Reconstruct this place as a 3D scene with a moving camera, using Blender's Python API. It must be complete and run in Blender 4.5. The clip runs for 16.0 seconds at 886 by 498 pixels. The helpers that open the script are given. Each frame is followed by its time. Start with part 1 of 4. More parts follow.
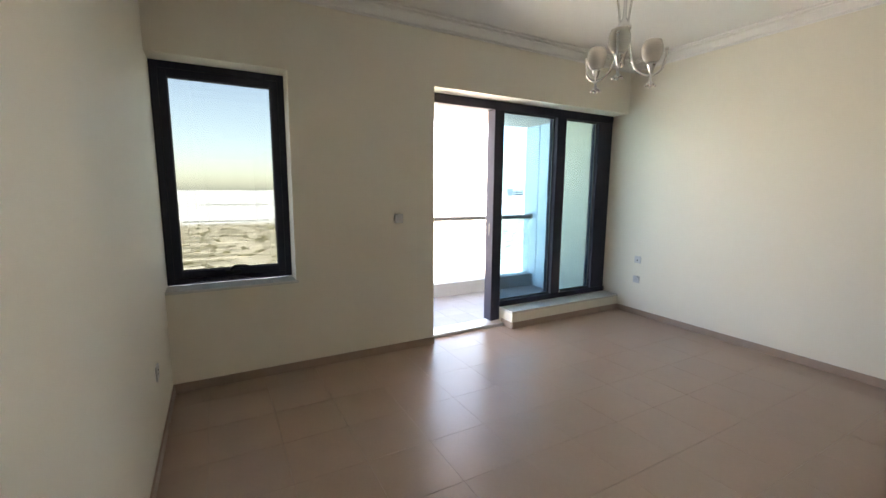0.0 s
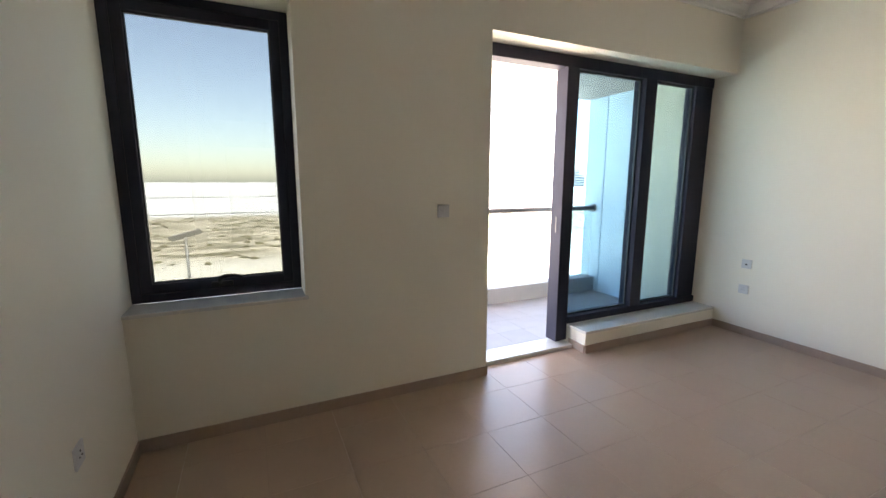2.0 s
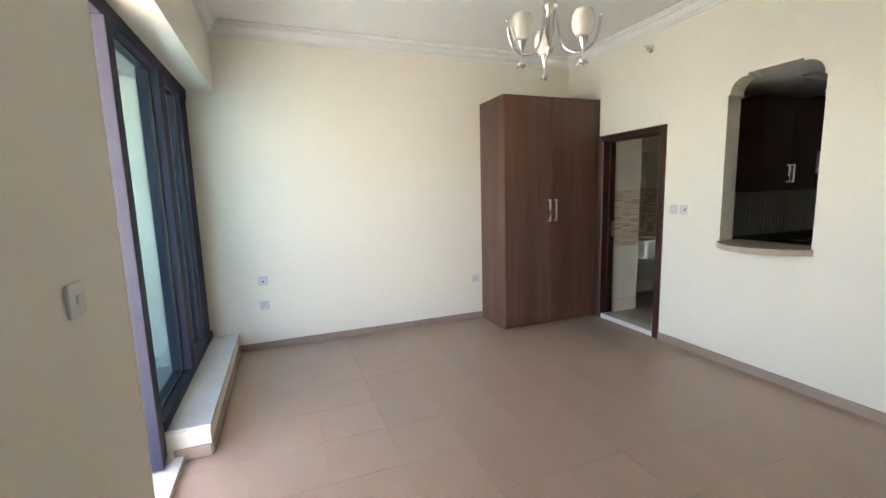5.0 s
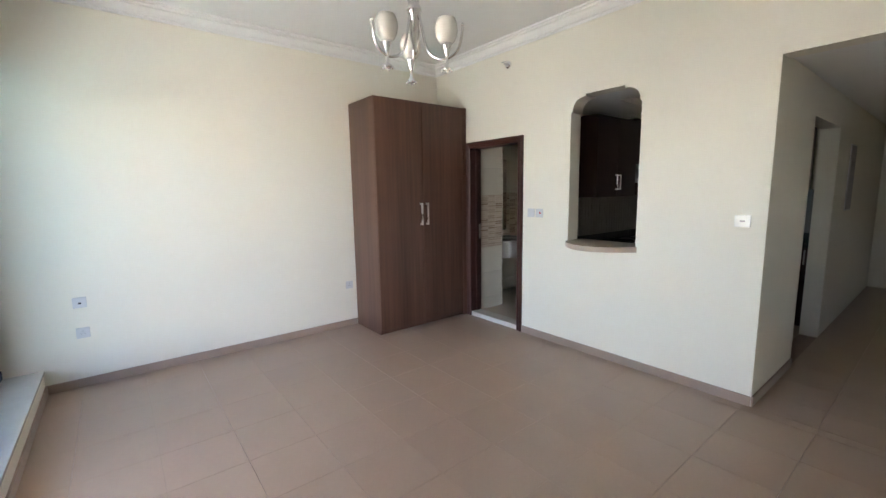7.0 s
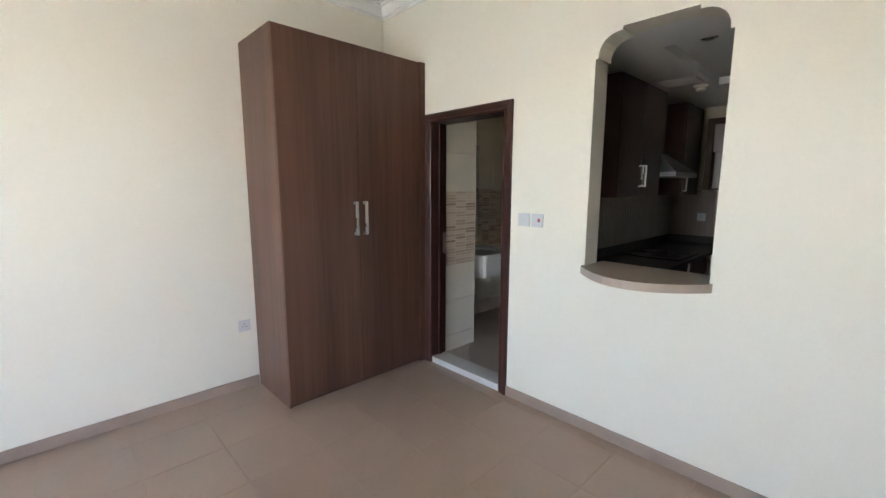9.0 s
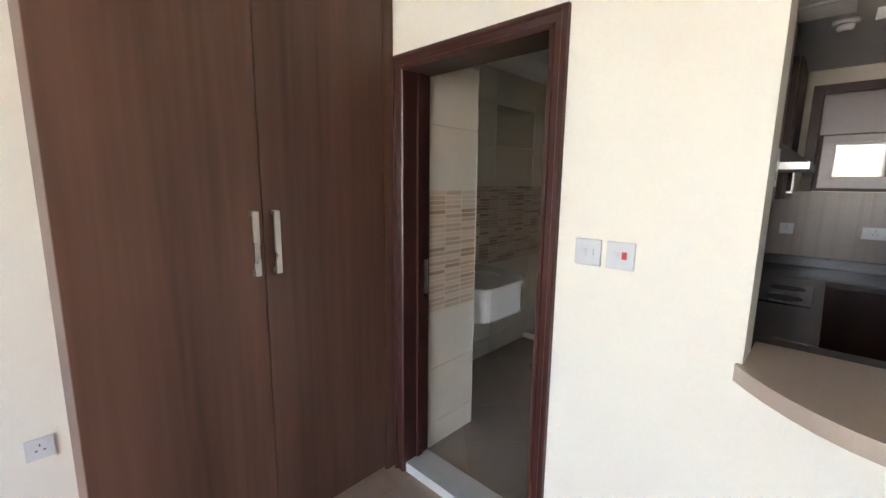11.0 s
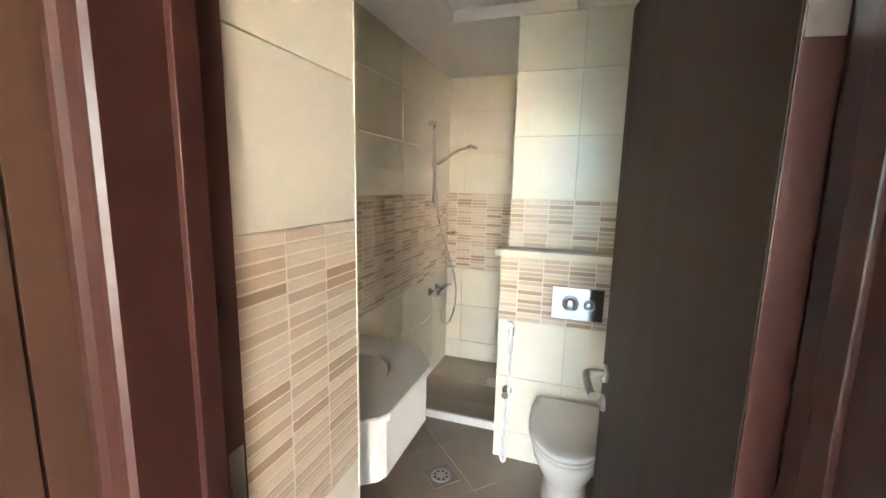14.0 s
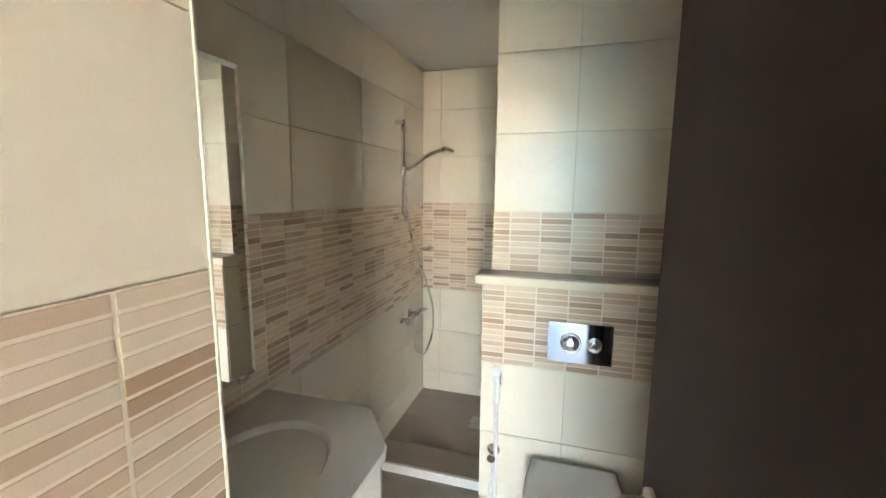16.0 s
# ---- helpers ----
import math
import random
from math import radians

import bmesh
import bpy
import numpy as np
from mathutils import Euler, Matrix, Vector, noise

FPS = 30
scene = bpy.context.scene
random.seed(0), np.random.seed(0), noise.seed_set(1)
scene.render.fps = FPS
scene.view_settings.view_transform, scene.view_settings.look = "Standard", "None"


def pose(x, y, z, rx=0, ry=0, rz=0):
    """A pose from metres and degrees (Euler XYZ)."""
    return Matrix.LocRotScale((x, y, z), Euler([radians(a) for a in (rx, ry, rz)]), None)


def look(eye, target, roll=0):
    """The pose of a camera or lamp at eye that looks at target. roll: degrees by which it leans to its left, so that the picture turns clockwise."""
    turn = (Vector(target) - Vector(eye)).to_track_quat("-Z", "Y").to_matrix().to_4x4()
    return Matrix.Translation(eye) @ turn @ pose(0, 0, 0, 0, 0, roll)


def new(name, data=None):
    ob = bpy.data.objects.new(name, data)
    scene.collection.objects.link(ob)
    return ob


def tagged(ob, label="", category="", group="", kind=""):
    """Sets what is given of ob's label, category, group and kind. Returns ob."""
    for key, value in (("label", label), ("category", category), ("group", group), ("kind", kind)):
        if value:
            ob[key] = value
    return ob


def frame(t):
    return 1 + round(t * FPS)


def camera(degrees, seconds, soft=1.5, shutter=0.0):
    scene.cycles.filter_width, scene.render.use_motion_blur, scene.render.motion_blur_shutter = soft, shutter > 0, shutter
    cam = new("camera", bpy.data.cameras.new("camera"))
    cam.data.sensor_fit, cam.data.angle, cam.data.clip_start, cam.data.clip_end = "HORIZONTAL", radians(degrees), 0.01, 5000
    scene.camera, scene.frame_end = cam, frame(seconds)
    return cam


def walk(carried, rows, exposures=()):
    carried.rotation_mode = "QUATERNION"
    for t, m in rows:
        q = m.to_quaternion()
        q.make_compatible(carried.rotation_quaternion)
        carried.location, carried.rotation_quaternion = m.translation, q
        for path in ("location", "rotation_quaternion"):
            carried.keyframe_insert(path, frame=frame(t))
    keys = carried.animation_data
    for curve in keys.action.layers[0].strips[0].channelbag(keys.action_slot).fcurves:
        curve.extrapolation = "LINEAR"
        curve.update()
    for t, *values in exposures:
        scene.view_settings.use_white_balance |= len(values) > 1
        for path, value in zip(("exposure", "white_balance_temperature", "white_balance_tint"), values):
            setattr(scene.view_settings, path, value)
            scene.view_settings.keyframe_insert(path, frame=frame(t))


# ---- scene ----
cam = camera(94.3, 16.0)
PATH = [
    (0, (-0.225, -0.146, 1.543), (0.73, 1.589, 1.26), 0.4),
    (0.5, (-0.117, 0.019, 1.549), (0.956, 1.682, 1.257), 0.1),
    (1, (0.032, 0.252, 1.555), (1.137, 1.896, 1.278), -0.2),
    (1.5, (0.154, 0.475, 1.534), (1.106, 2.211, 1.249), -0.0),
    (2, (0.066, 0.848, 1.482), (0.897, 2.638, 1.157), 0.1),
    (2.5, (0.049, 1.257, 1.511), (1.305, 2.779, 1.188), -0.0),
    (3, (0.09, 1.701, 1.513), (1.778, 2.736, 1.226), 2.1),
    (3.5, (0.043, 2.107, 1.461), (1.842, 2.875, 1.048), 1.1),
    (4, (0.02, 2.455, 1.459), (1.93, 2.866, 1.031), -0.8),
    (4.5, (0.062, 2.75, 1.464), (2.019, 2.771, 1.051), -0.9),
    (5, (-0.038, 2.947, 1.526), (1.811, 2.234, 1.253), -1.6),
    (5.2, (-0.084, 2.996, 1.564), (1.668, 2.06, 1.332), -0.8),
    (7.3, (0.08, 2.816, 1.525), (1.631, 1.582, 1.256), -0.8),
    (7.5, (0.198, 2.691, 1.518), (1.762, 1.471, 1.262), -0.4),
    (8, (0.51, 2.44, 1.53), (2.074, 1.221, 1.266), 0.1),
    (8.2, (0.658, 2.314, 1.512), (2.172, 1.032, 1.259), 0.4),
    (10.3, (1.912, 1.117, 1.532), (3.303, -0.286, 1.222), 0.1),
    (10.5, (2.011, 1.02, 1.525), (3.407, -0.381, 1.225), 0.4),
    (11, (2.264, 0.787, 1.529), (3.619, -0.649, 1.211), 0.7),
    (11.5, (2.53, 0.588, 1.549), (3.775, -0.937, 1.201), 0.2),
    (12, (2.743, 0.343, 1.556), (3.923, -1.238, 1.226), -0.1),
    (12.5, (2.934, 0.174, 1.562), (3.945, -1.523, 1.249), 0.4),
    (13, (3.105, 0.07, 1.582), (3.905, -1.736, 1.266), 0.1),
    (13.5, (3.199, -0.042, 1.568), (3.889, -1.887, 1.223), 0.6),
    (14, (3.262, -0.213, 1.583), (3.896, -2.083, 1.269), 1.2),
    (14.5, (3.288, -0.336, 1.578), (3.808, -2.237, 1.235), 0.9),
    (15, (3.325, -0.452, 1.579), (3.731, -2.387, 1.28), 0.8),
    (15.5, (3.337, -0.54, 1.618), (3.801, -2.468, 1.357), 0.0),
    (16, (3.336, -0.683, 1.6), (3.903, -2.579, 1.317), 0.4),
]
walk(cam, [(t, look(eye, target, roll)) for t, eye, target, roll in PATH],
     [(0, 4.05, 7500, 20), (1.5, 4.05, 7300, 19), (2, 3.95, 7400, 22), (2.5, 3.75, 8200, 22), (3, 3.72, 9000, 24), (3.5, 4.1, 8800, 20), (4.2, 4.42, 8300, 16), (5, 4.55, 7200, 20), (8, 4.5, 6800, 21), (10.5, 4.82, 6800, 22), (11.2, 4.97, 7300, 26),
      (12, 5.0, 8000, 32), (12.5, 5.1, 8500, 34), (13.1, 5.52, 8700, 34), (14, 6.55, 8100, 25), (15, 6.6, 7900, 22), (16, 6.4, 7800, 21)])

# ---- world and daylight ----
world = bpy.data.worlds.new("world")
scene.world = world
world.use_nodes = True
wn = world.node_tree
sky = wn.nodes.new("ShaderNodeTexSky")
sky.sky_type, sky.sun_disc = "NISHITA", False
sky.sun_elevation, sky.sun_rotation = radians(52), radians(180)
sky.dust_density, sky.air_density = 0.9, 1.0
haze = wn.nodes.new("ShaderNodeHueSaturation")
haze.inputs["Saturation"].default_value = 0.85
wn.links.new(sky.outputs[0], haze.inputs["Color"])
wn.links.new(haze.outputs[0], wn.nodes["Background"].inputs[0])
wn.nodes["Background"].inputs[1].default_value = 0.15
sun = new("sun", bpy.data.lights.new("sun", "SUN"))
sun.data.energy, sun.data.angle, sun.data.color = 4.0, radians(0.5), (1.0, 0.95, 0.86)
sun.matrix_world = look((0.5, -6.1, 8.0), (0, 0, 0))


# ---- materials ----
def mat(name, base, rough=0.5, metal=0.0, vary=0.08, scale=6.0, fine=60.0, bump=0.05, stretch=(1, 1, 1), per_piece=0.0, island=False, spec=0.5, second=None):
    """A surface with large and fine variation, bump and, for pieces, a shade of their own."""
    m = bpy.data.materials.new(name)
    m.use_nodes = True
    t = m.node_tree
    n, link = t.nodes, t.links.new
    p = n["Principled BSDF"]
    p.inputs["Roughness"].default_value, p.inputs["Metallic"].default_value = rough, metal
    p.inputs["Specular IOR Level"].default_value = spec
    geo = n.new("ShaderNodeTexCoord")
    mp = n.new("ShaderNodeMapping")
    mp.inputs["Scale"].default_value = stretch
    link(geo.outputs["Object"], mp.inputs[0])
    big, small = n.new("ShaderNodeTexNoise"), n.new("ShaderNodeTexNoise")
    for node, s in ((big, scale), (small, fine)):
        node.inputs["Scale"].default_value, node.inputs["Detail"].default_value = s, 4
        link(mp.outputs[0], node.inputs["Vector"])
    mix = n.new("ShaderNodeMix")
    mix.data_type = "RGBA"
    dark = second or tuple(c * (1 - 2.2 * vary) for c in base)
    mix.inputs[6].default_value, mix.inputs[7].default_value = (*dark, 1), (*base, 1)
    ramp = n.new("ShaderNodeMapRange")
    ramp.inputs[1].default_value, ramp.inputs[2].default_value = (0.34, 0.66) if second else (0.22, 0.74)
    add = n.new("ShaderNodeMath")
    add.operation = "MULTIPLY_ADD"
    add.inputs[1].default_value = 0.35
    sub = n.new("ShaderNodeMath")
    sub.operation = "MULTIPLY"
    sub.inputs[1].default_value = 0.65
    link(big.outputs[0], sub.inputs[0])
    link(small.outputs[0], add.inputs[0])
    link(sub.outputs[0], add.inputs[2])
    link(add.outputs[0], ramp.inputs[0])
    link(ramp.outputs[0], mix.inputs[0])
    out = mix.outputs[2]
    if per_piece:
        src = n.new("ShaderNodeNewGeometry").outputs["Random Per Island"] if island else n.new("ShaderNodeObjectInfo").outputs["Random"]
        rng = n.new("ShaderNodeMapRange")
        rng.inputs[3].default_value, rng.inputs[4].default_value = 1 - per_piece, 1 + per_piece
        link(src, rng.inputs[0])
        hsv = n.new("ShaderNodeHueSaturation")
        link(rng.outputs[0], hsv.inputs["Value"])
        link(out, hsv.inputs["Color"])
        out = hsv.outputs[0]
    link(out, p.inputs["Base Color"])
    rr = n.new("ShaderNodeMapRange")
    rr.inputs[3].default_value, rr.inputs[4].default_value = max(rough - 0.06, 0.01), min(rough + 0.08, 1)
    link(big.outputs[0], rr.inputs[0])
    if rough > 0.06:
        link(rr.outputs[0], p.inputs["Roughness"])
    if bump:
        b = n.new("ShaderNodeBump")
        b.inputs["Strength"].default_value, b.inputs["Distance"].default_value = bump, 0.004
        link(small.outputs[0], b.inputs["Height"])
        link(b.outputs[0], p.inputs["Normal"])
    return m


def glass_mat(name, tint):
    m = bpy.data.materials.new(name)
    m.use_nodes = True
    n, link = m.node_tree.nodes, m.node_tree.links.new
    n.remove(n["Principled BSDF"])
    tr, gl, mx, lw, pw, fr = (n.new("ShaderNode" + k) for k in ("BsdfTransparent", "BsdfGlossy", "MixShader", "LayerWeight", "Math", "Math"))
    tr.inputs[0].default_value = (*tint, 1)
    gl.inputs["Roughness"].default_value = 0.02
    lw.inputs[0].default_value = 0.5
    pw.operation, fr.operation = "POWER", "MULTIPLY_ADD"
    pw.inputs[1].default_value, fr.inputs[1].default_value, fr.inputs[2].default_value = 5.0, 0.7, 0.03
    link(lw.outputs["Facing"], pw.inputs[0])
    link(pw.outputs[0], fr.inputs[0])
    link(fr.outputs[0], mx.inputs[0])
    link(tr.outputs[0], mx.inputs[1])
    link(gl.outputs[0], mx.inputs[2])
    link(mx.outputs[0], n["Material Output"].inputs[0])
    return m


PAINT = mat("cream_wall_paint", (0.83, 0.785, 0.685), 0.55, vary=0.02, scale=1.5, fine=140, bump=0.06)
CEIL = mat("white_ceiling_paint", (0.84, 0.83, 0.81), 0.7, vary=0.02, scale=1.2, fine=120, bump=0.04)
FLOOR = mat("beige_floor_tile", (0.46, 0.33, 0.25), 0.30, vary=0.05, scale=3, fine=45, bump=0.015, per_piece=0.015)
GROUT = mat("tile_grout", (0.40, 0.285, 0.215), 0.6, vary=0.1)
SKIRT = mat("skirting_tile", (0.40, 0.295, 0.235), 0.35, vary=0.08, per_piece=0.04)
MARBLE = mat("pale_marble", (0.72, 0.70, 0.66), 0.22, vary=0.06, scale=5, fine=30, bump=0.01)
ALU = mat("dark_grey_aluminium", (0.048, 0.048, 0.068), 0.5, 0.0, vary=0.1, bump=0.02, spec=0.06)
GASKET = mat("black_rubber", (0.012, 0.012, 0.014), 0.6)
WGLASS = glass_mat("grey_tinted_glass", (0.245, 0.268, 0.265))
BGLASS = glass_mat("blue_tinted_glass", (0.365, 0.485, 0.545))
CGLASS = glass_mat("clear_glass", (0.90, 0.94, 0.93))
WALNUT = mat("walnut_laminate", (0.148, 0.073, 0.049), 0.38, vary=0.2, scale=1.3, fine=8, bump=0.012, stretch=(3, 3.6, 0.14), second=(0.062, 0.030, 0.021), spec=0.36)
MAHOG = mat("red_mahogany_varnish", (0.060, 0.019, 0.015), 0.36, vary=0.15, scale=5, fine=60, bump=0.03, stretch=(3, 3, 0.3))
DOORW = mat("dark_brown_door_veneer", (0.031, 0.0185, 0.013), 0.5, spec=0.32, vary=0.15, scale=6, fine=80, bump=0.04, stretch=(3, 3, 0.25))
KITW = mat("dark_kitchen_laminate", (0.07, 0.035, 0.028), 0.36, spec=0.32, vary=0.15, scale=4, fine=50, stretch=(2, 2, 0.3))
# plain grey for small panels; on the flap, reflected light put into colour
KITL = mat("grey_lilac_panel_and_sheen", (0.30, 0.27, 0.28), 0.3, vary=0.05)
CHROME = mat("polished_chrome", (0.78, 0.78, 0.80), 0.07, 1.0, vary=0.02, bump=0)
NICKEL = mat("brushed_nickel", (0.60, 0.58, 0.55), 0.28, 1.0, vary=0.05, bump=0.02)
STEEL = mat("brushed_stainless_steel", (0.58, 0.57, 0.57), 0.3, 1.0, vary=0.08, stretch=(1, 1, 12), bump=0.03)
PLASTIC = mat("white_switch_plastic", (0.62, 0.62, 0.63), 0.3, vary=0.02, bump=0)
REDP = mat("red_rocker_plastic", (0.55, 0.03, 0.04), 0.3, bump=0)
# dark plastic; also the painted shade of socket holes, drain slots, vent gaps
DARK = mat("dark_plastic_and_hole_shade", (0.03, 0.03, 0.03), 0.5, bump=0)
OPAL = mat("opal_glass_shade", (0.82, 0.78, 0.72), 0.18, vary=0.03, bump=0)
CERAM = mat("white_glazed_ceramic", (0.80, 0.79, 0.76), 0.12, vary=0.02, bump=0)
HOSE = mat("white_plastic_hose", (0.80, 0.80, 0.80), 0.4, bump=0)
BTILE = mat("cream_wall_tile", (0.84, 0.78, 0.66), 0.24, vary=0.03, scale=2, fine=20, bump=0.008, per_piece=0.025)
BGROUT = mat("pale_tile_grout", (0.72, 0.66, 0.56), 0.8, vary=0.06)
def strip_mat(name, island):
    m = mat(name, (0.66, 0.52, 0.40), 0.3, vary=0.06, scale=12, fine=90, bump=0.05)
    n, link = m.node_tree.nodes, m.node_tree.links.new
    src = n.new("ShaderNodeNewGeometry").outputs["Random Per Island"] if island else n.new("ShaderNodeObjectInfo").outputs["Random"]
    rp = n.new("ShaderNodeValToRGB")
    rp.color_ramp.interpolation = "CONSTANT"
    els = rp.color_ramp.elements
    els[0].position, els[0].color = 0.0, (0.69, 0.57, 0.455, 1)
    els[1].position, els[1].color = 0.48, (0.60, 0.46, 0.345, 1)
    for pos, c in ((0.70, (0.55, 0.415, 0.305, 1)), (0.89, (0.44, 0.30, 0.205, 1))):
        e = els.new(pos)
        e.color = c
    link(src, rp.inputs[0])
    mx = n.new("ShaderNodeMix")
    mx.data_type, mx.blend_type = "RGBA", "MULTIPLY"
    mx.inputs[0].default_value = 1.0
    nz = n.new("ShaderNodeTexNoise")
    nz.inputs["Scale"].default_value, nz.inputs["Detail"].default_value = 55, 6
    mr = n.new("ShaderNodeMapRange")
    mr.inputs[1].default_value, mr.inputs[2].default_value, mr.inputs[3].default_value, mr.inputs[4].default_value = 0.3, 0.7, 0.86, 1.06
    link(nz.outputs[0], mr.inputs[0])
    link(rp.outputs[0], mx.inputs[6])
    link(mr.outputs[0], mx.inputs[7])
    link(mx.outputs[2], n["Principled BSDF"].inputs["Base Color"])
    return m
STRIP, STRIPS = strip_mat("travertine_strip", False), strip_mat("travertine_strips_small", True)
BAND = mat("band_backing", (0.80, 0.71, 0.60), 0.5, vary=0.05, fine=90)
BFLOOR = mat("taupe_bath_floor_tile", (0.39, 0.315, 0.255), 0.32, vary=0.045, scale=4, fine=50, bump=0.02, per_piece=0.05)
COUNTER = mat("dark_granite", (0.095, 0.085, 0.08), 0.22, vary=0.2, scale=30, fine=160, bump=0.01)
LEDGE = mat("beige_stone_ledge", (0.47, 0.375, 0.30), 0.3, vary=0.04, scale=9, fine=80, bump=0.01)
SPLASH = mat("ribbed_backsplash_tile", (0.27, 0.225, 0.20), 0.3, vary=0.1, per_piece=0.06)
BLACKG = mat("black_ceramic_glass", (0.01, 0.01, 0.012), 0.06, bump=0)
SCREEN = mat("microwave_door_glass", (0.03, 0.032, 0.035), 0.05, bump=0, spec=0.7)
MWSTEEL = mat("dull_satin_steel", (0.27, 0.255, 0.26), 0.42, 0.6, vary=0.06, stretch=(12, 1, 1), bump=0.02)
MIRROR = mat("mirror_silver", (0.92, 0.93, 0.92), 0.01, 1.0, vary=0, bump=0)
PANELW = mat("white_metal_cladding", (0.56, 0.71, 0.79), 0.35, vary=0.03, bump=0)
BALC = mat("balcony_floor_tile", (0.30, 0.28, 0.28), 0.5, vary=0.12, scale=5, per_piece=0.05)
SOFFIT = mat("beige_soffit_panel", (0.40, 0.345, 0.31), 0.6, vary=0.04, bump=0.01)
RAILM = mat("grey_powder_coat", (0.13, 0.12, 0.12), 0.5, vary=0.05, bump=0.01)
OCHRE = mat("ochre_cream_render", (0.68, 0.63, 0.49), 0.7, vary=0.05)
KERB = mat("painted_concrete", (0.44, 0.44, 0.45), 0.7, vary=0.06)
FAR = mat("far_facade", (0.25, 0.27, 0.29), 0.6, vary=0.1, scale=0.2)
SOLAR = mat("weathered_grey_metal", (0.30, 0.29, 0.27), 0.5, 0.2, vary=0.1)


def ground_mat():
    m = mat("desert_sand", (0.50, 0.44, 0.33), 0.95, vary=0.1, scale=0.03, fine=0.6, bump=0)
    n, link = m.node_tree.nodes, m.node_tree.links.new
    p = n["Principled BSDF"]
    co = n.new("ShaderNodeTexCoord")
    sep = n.new("ShaderNodeSeparateXYZ")
    link(co.outputs["Object"], sep.inputs[0])
    # pale salt flat beyond the scrub belt
    far = n.new("ShaderNodeMapRange")
    far.inputs[1].default_value, far.inputs[2].default_value = 185, 205
    link(sep.outputs["Y"], far.inputs[0])
    near = n.new("ShaderNodeMapRange")
    near.inputs[1].default_value, near.inputs[2].default_value = 80, 92
    link(sep.outputs["Y"], near.inputs[0])
    mp = n.new("ShaderNodeMapping")
    mp.inputs["Scale"].default_value = (0.09, 0.22, 1)
    link(co.outputs["Object"], mp.inputs[0])
    nz = n.new("ShaderNodeTexNoise")
    nz.inputs["Scale"].default_value, nz.inputs["Detail"].default_value = 1.0, 6
    link(mp.outputs[0], nz.inputs["Vector"])
    rp = n.new("ShaderNodeValToRGB")
    rp.color_ramp.elements[0].position, rp.color_ramp.elements[0].color = 0.44, (0.27, 0.235, 0.15, 1)
    rp.color_ramp.elements[1].position, rp.color_ramp.elements[1].color = 0.56, (0.62, 0.54, 0.40, 1)
    link(nz.outputs[0], rp.inputs[0])
    a, b = n.new("ShaderNodeMix"), n.new("ShaderNodeMix")
    a.data_type = b.data_type = "RGBA"
    a.inputs[6].default_value = (0.74, 0.69, 0.57, 1)
    link(near.outputs[0], a.inputs[0])
    link(rp.outputs[0], a.inputs[7])
    link(far.outputs[0], b.inputs[0])
    link(a.outputs[2], b.inputs[6])
    b.inputs[7].default_value = (0.80, 0.78, 0.74, 1)
    link(b.outputs[2], p.inputs["Base Color"])
    return m


SAND = ground_mat()
SHRUB = mat("dry_scrub", (0.20, 0.18, 0.10), 0.9, vary=0.15, scale=0.5, fine=4, bump=0, per_piece=0.3, island=True)


# ---- mesh helpers ----
def bx(bm, lo, hi, bevel=0.0):
    lo, hi = [min(a, b) for a, b in zip(lo, hi)], [max(a, b) for a, b in zip(lo, hi)]
    r = bmesh.ops.create_cube(bm, size=1, matrix=Matrix.LocRotScale([(a + b) / 2 for a, b in zip(lo, hi)], None, [b - a for a, b in zip(lo, hi)]))
    if bevel:
        es = {e for v in r["verts"] for e in v.link_edges}
        bmesh.ops.bevel(bm, geom=list(es), offset=bevel, segments=2, affect="EDGES", profile=0.6)
    return bm


def B(lo, hi, bevel=0.0):
    return bx(bmesh.new(), lo, hi, bevel)


def lathe(bm, prof, c, seg=24, axis="z", squash=(1, 1)):
    """Turns (radius, height) pairs round an axis through c."""
    rings = []
    for r, h in prof:
        ring = []
        for i in range(seg):
            a = 2 * math.pi * i / seg
            u, v = r * math.cos(a) * squash[0], r * math.sin(a) * squash[1]
            d = {"z": (u, v, h), "y": (u, h, v), "x": (h, u, v)}[axis]
            ring.append(bm.verts.new(Vector(c) + Vector(d)))
        rings.append(ring)
    fs = []
    for p, q in zip(rings, rings[1:]):
        for i in range(seg):
            fs.append(bm.faces.new((p[i], p[(i + 1) % seg], q[(i + 1) % seg], q[i])))
    fs.append(bm.faces.new(rings[0][::-1]))
    fs.append(bm.faces.new(rings[-1]))
    for f in fs[:-2]:
        f.smooth = True
    bmesh.ops.recalc_face_normals(bm, faces=fs)
    return bm


def tube(bm, pts, r, seg=10):
    """A round bar along a line of points; r may be one radius or one for each point."""
    pts = [Vector(p) for p in pts]
    rs = r if isinstance(r, (list, tuple)) else [r] * len(pts)
    rings, up = [], None
    for i, p in enumerate(pts):
        d = (pts[min(i + 1, len(pts) - 1)] - pts[max(i - 1, 0)]).normalized()
        if up is None:
            up = d.orthogonal().normalized()
        up = (up - d * up.dot(d)).normalized()
        side = d.cross(up)
        rings.append([bm.verts.new(p + rs[i] * (up * math.cos(2 * math.pi * k / seg) + side * math.sin(2 * math.pi * k / seg))) for k in range(seg)])
    fs = [bm.faces.new((p[k], p[(k + 1) % seg], q[(k + 1) % seg], q[k])) for p, q in zip(rings, rings[1:]) for k in range(seg)]
    for f in fs:
        f.smooth = True
    fs += [bm.faces.new(rings[0][::-1]), bm.faces.new(rings[-1])]
    bmesh.ops.recalc_face_normals(bm, faces=fs)
    return bm


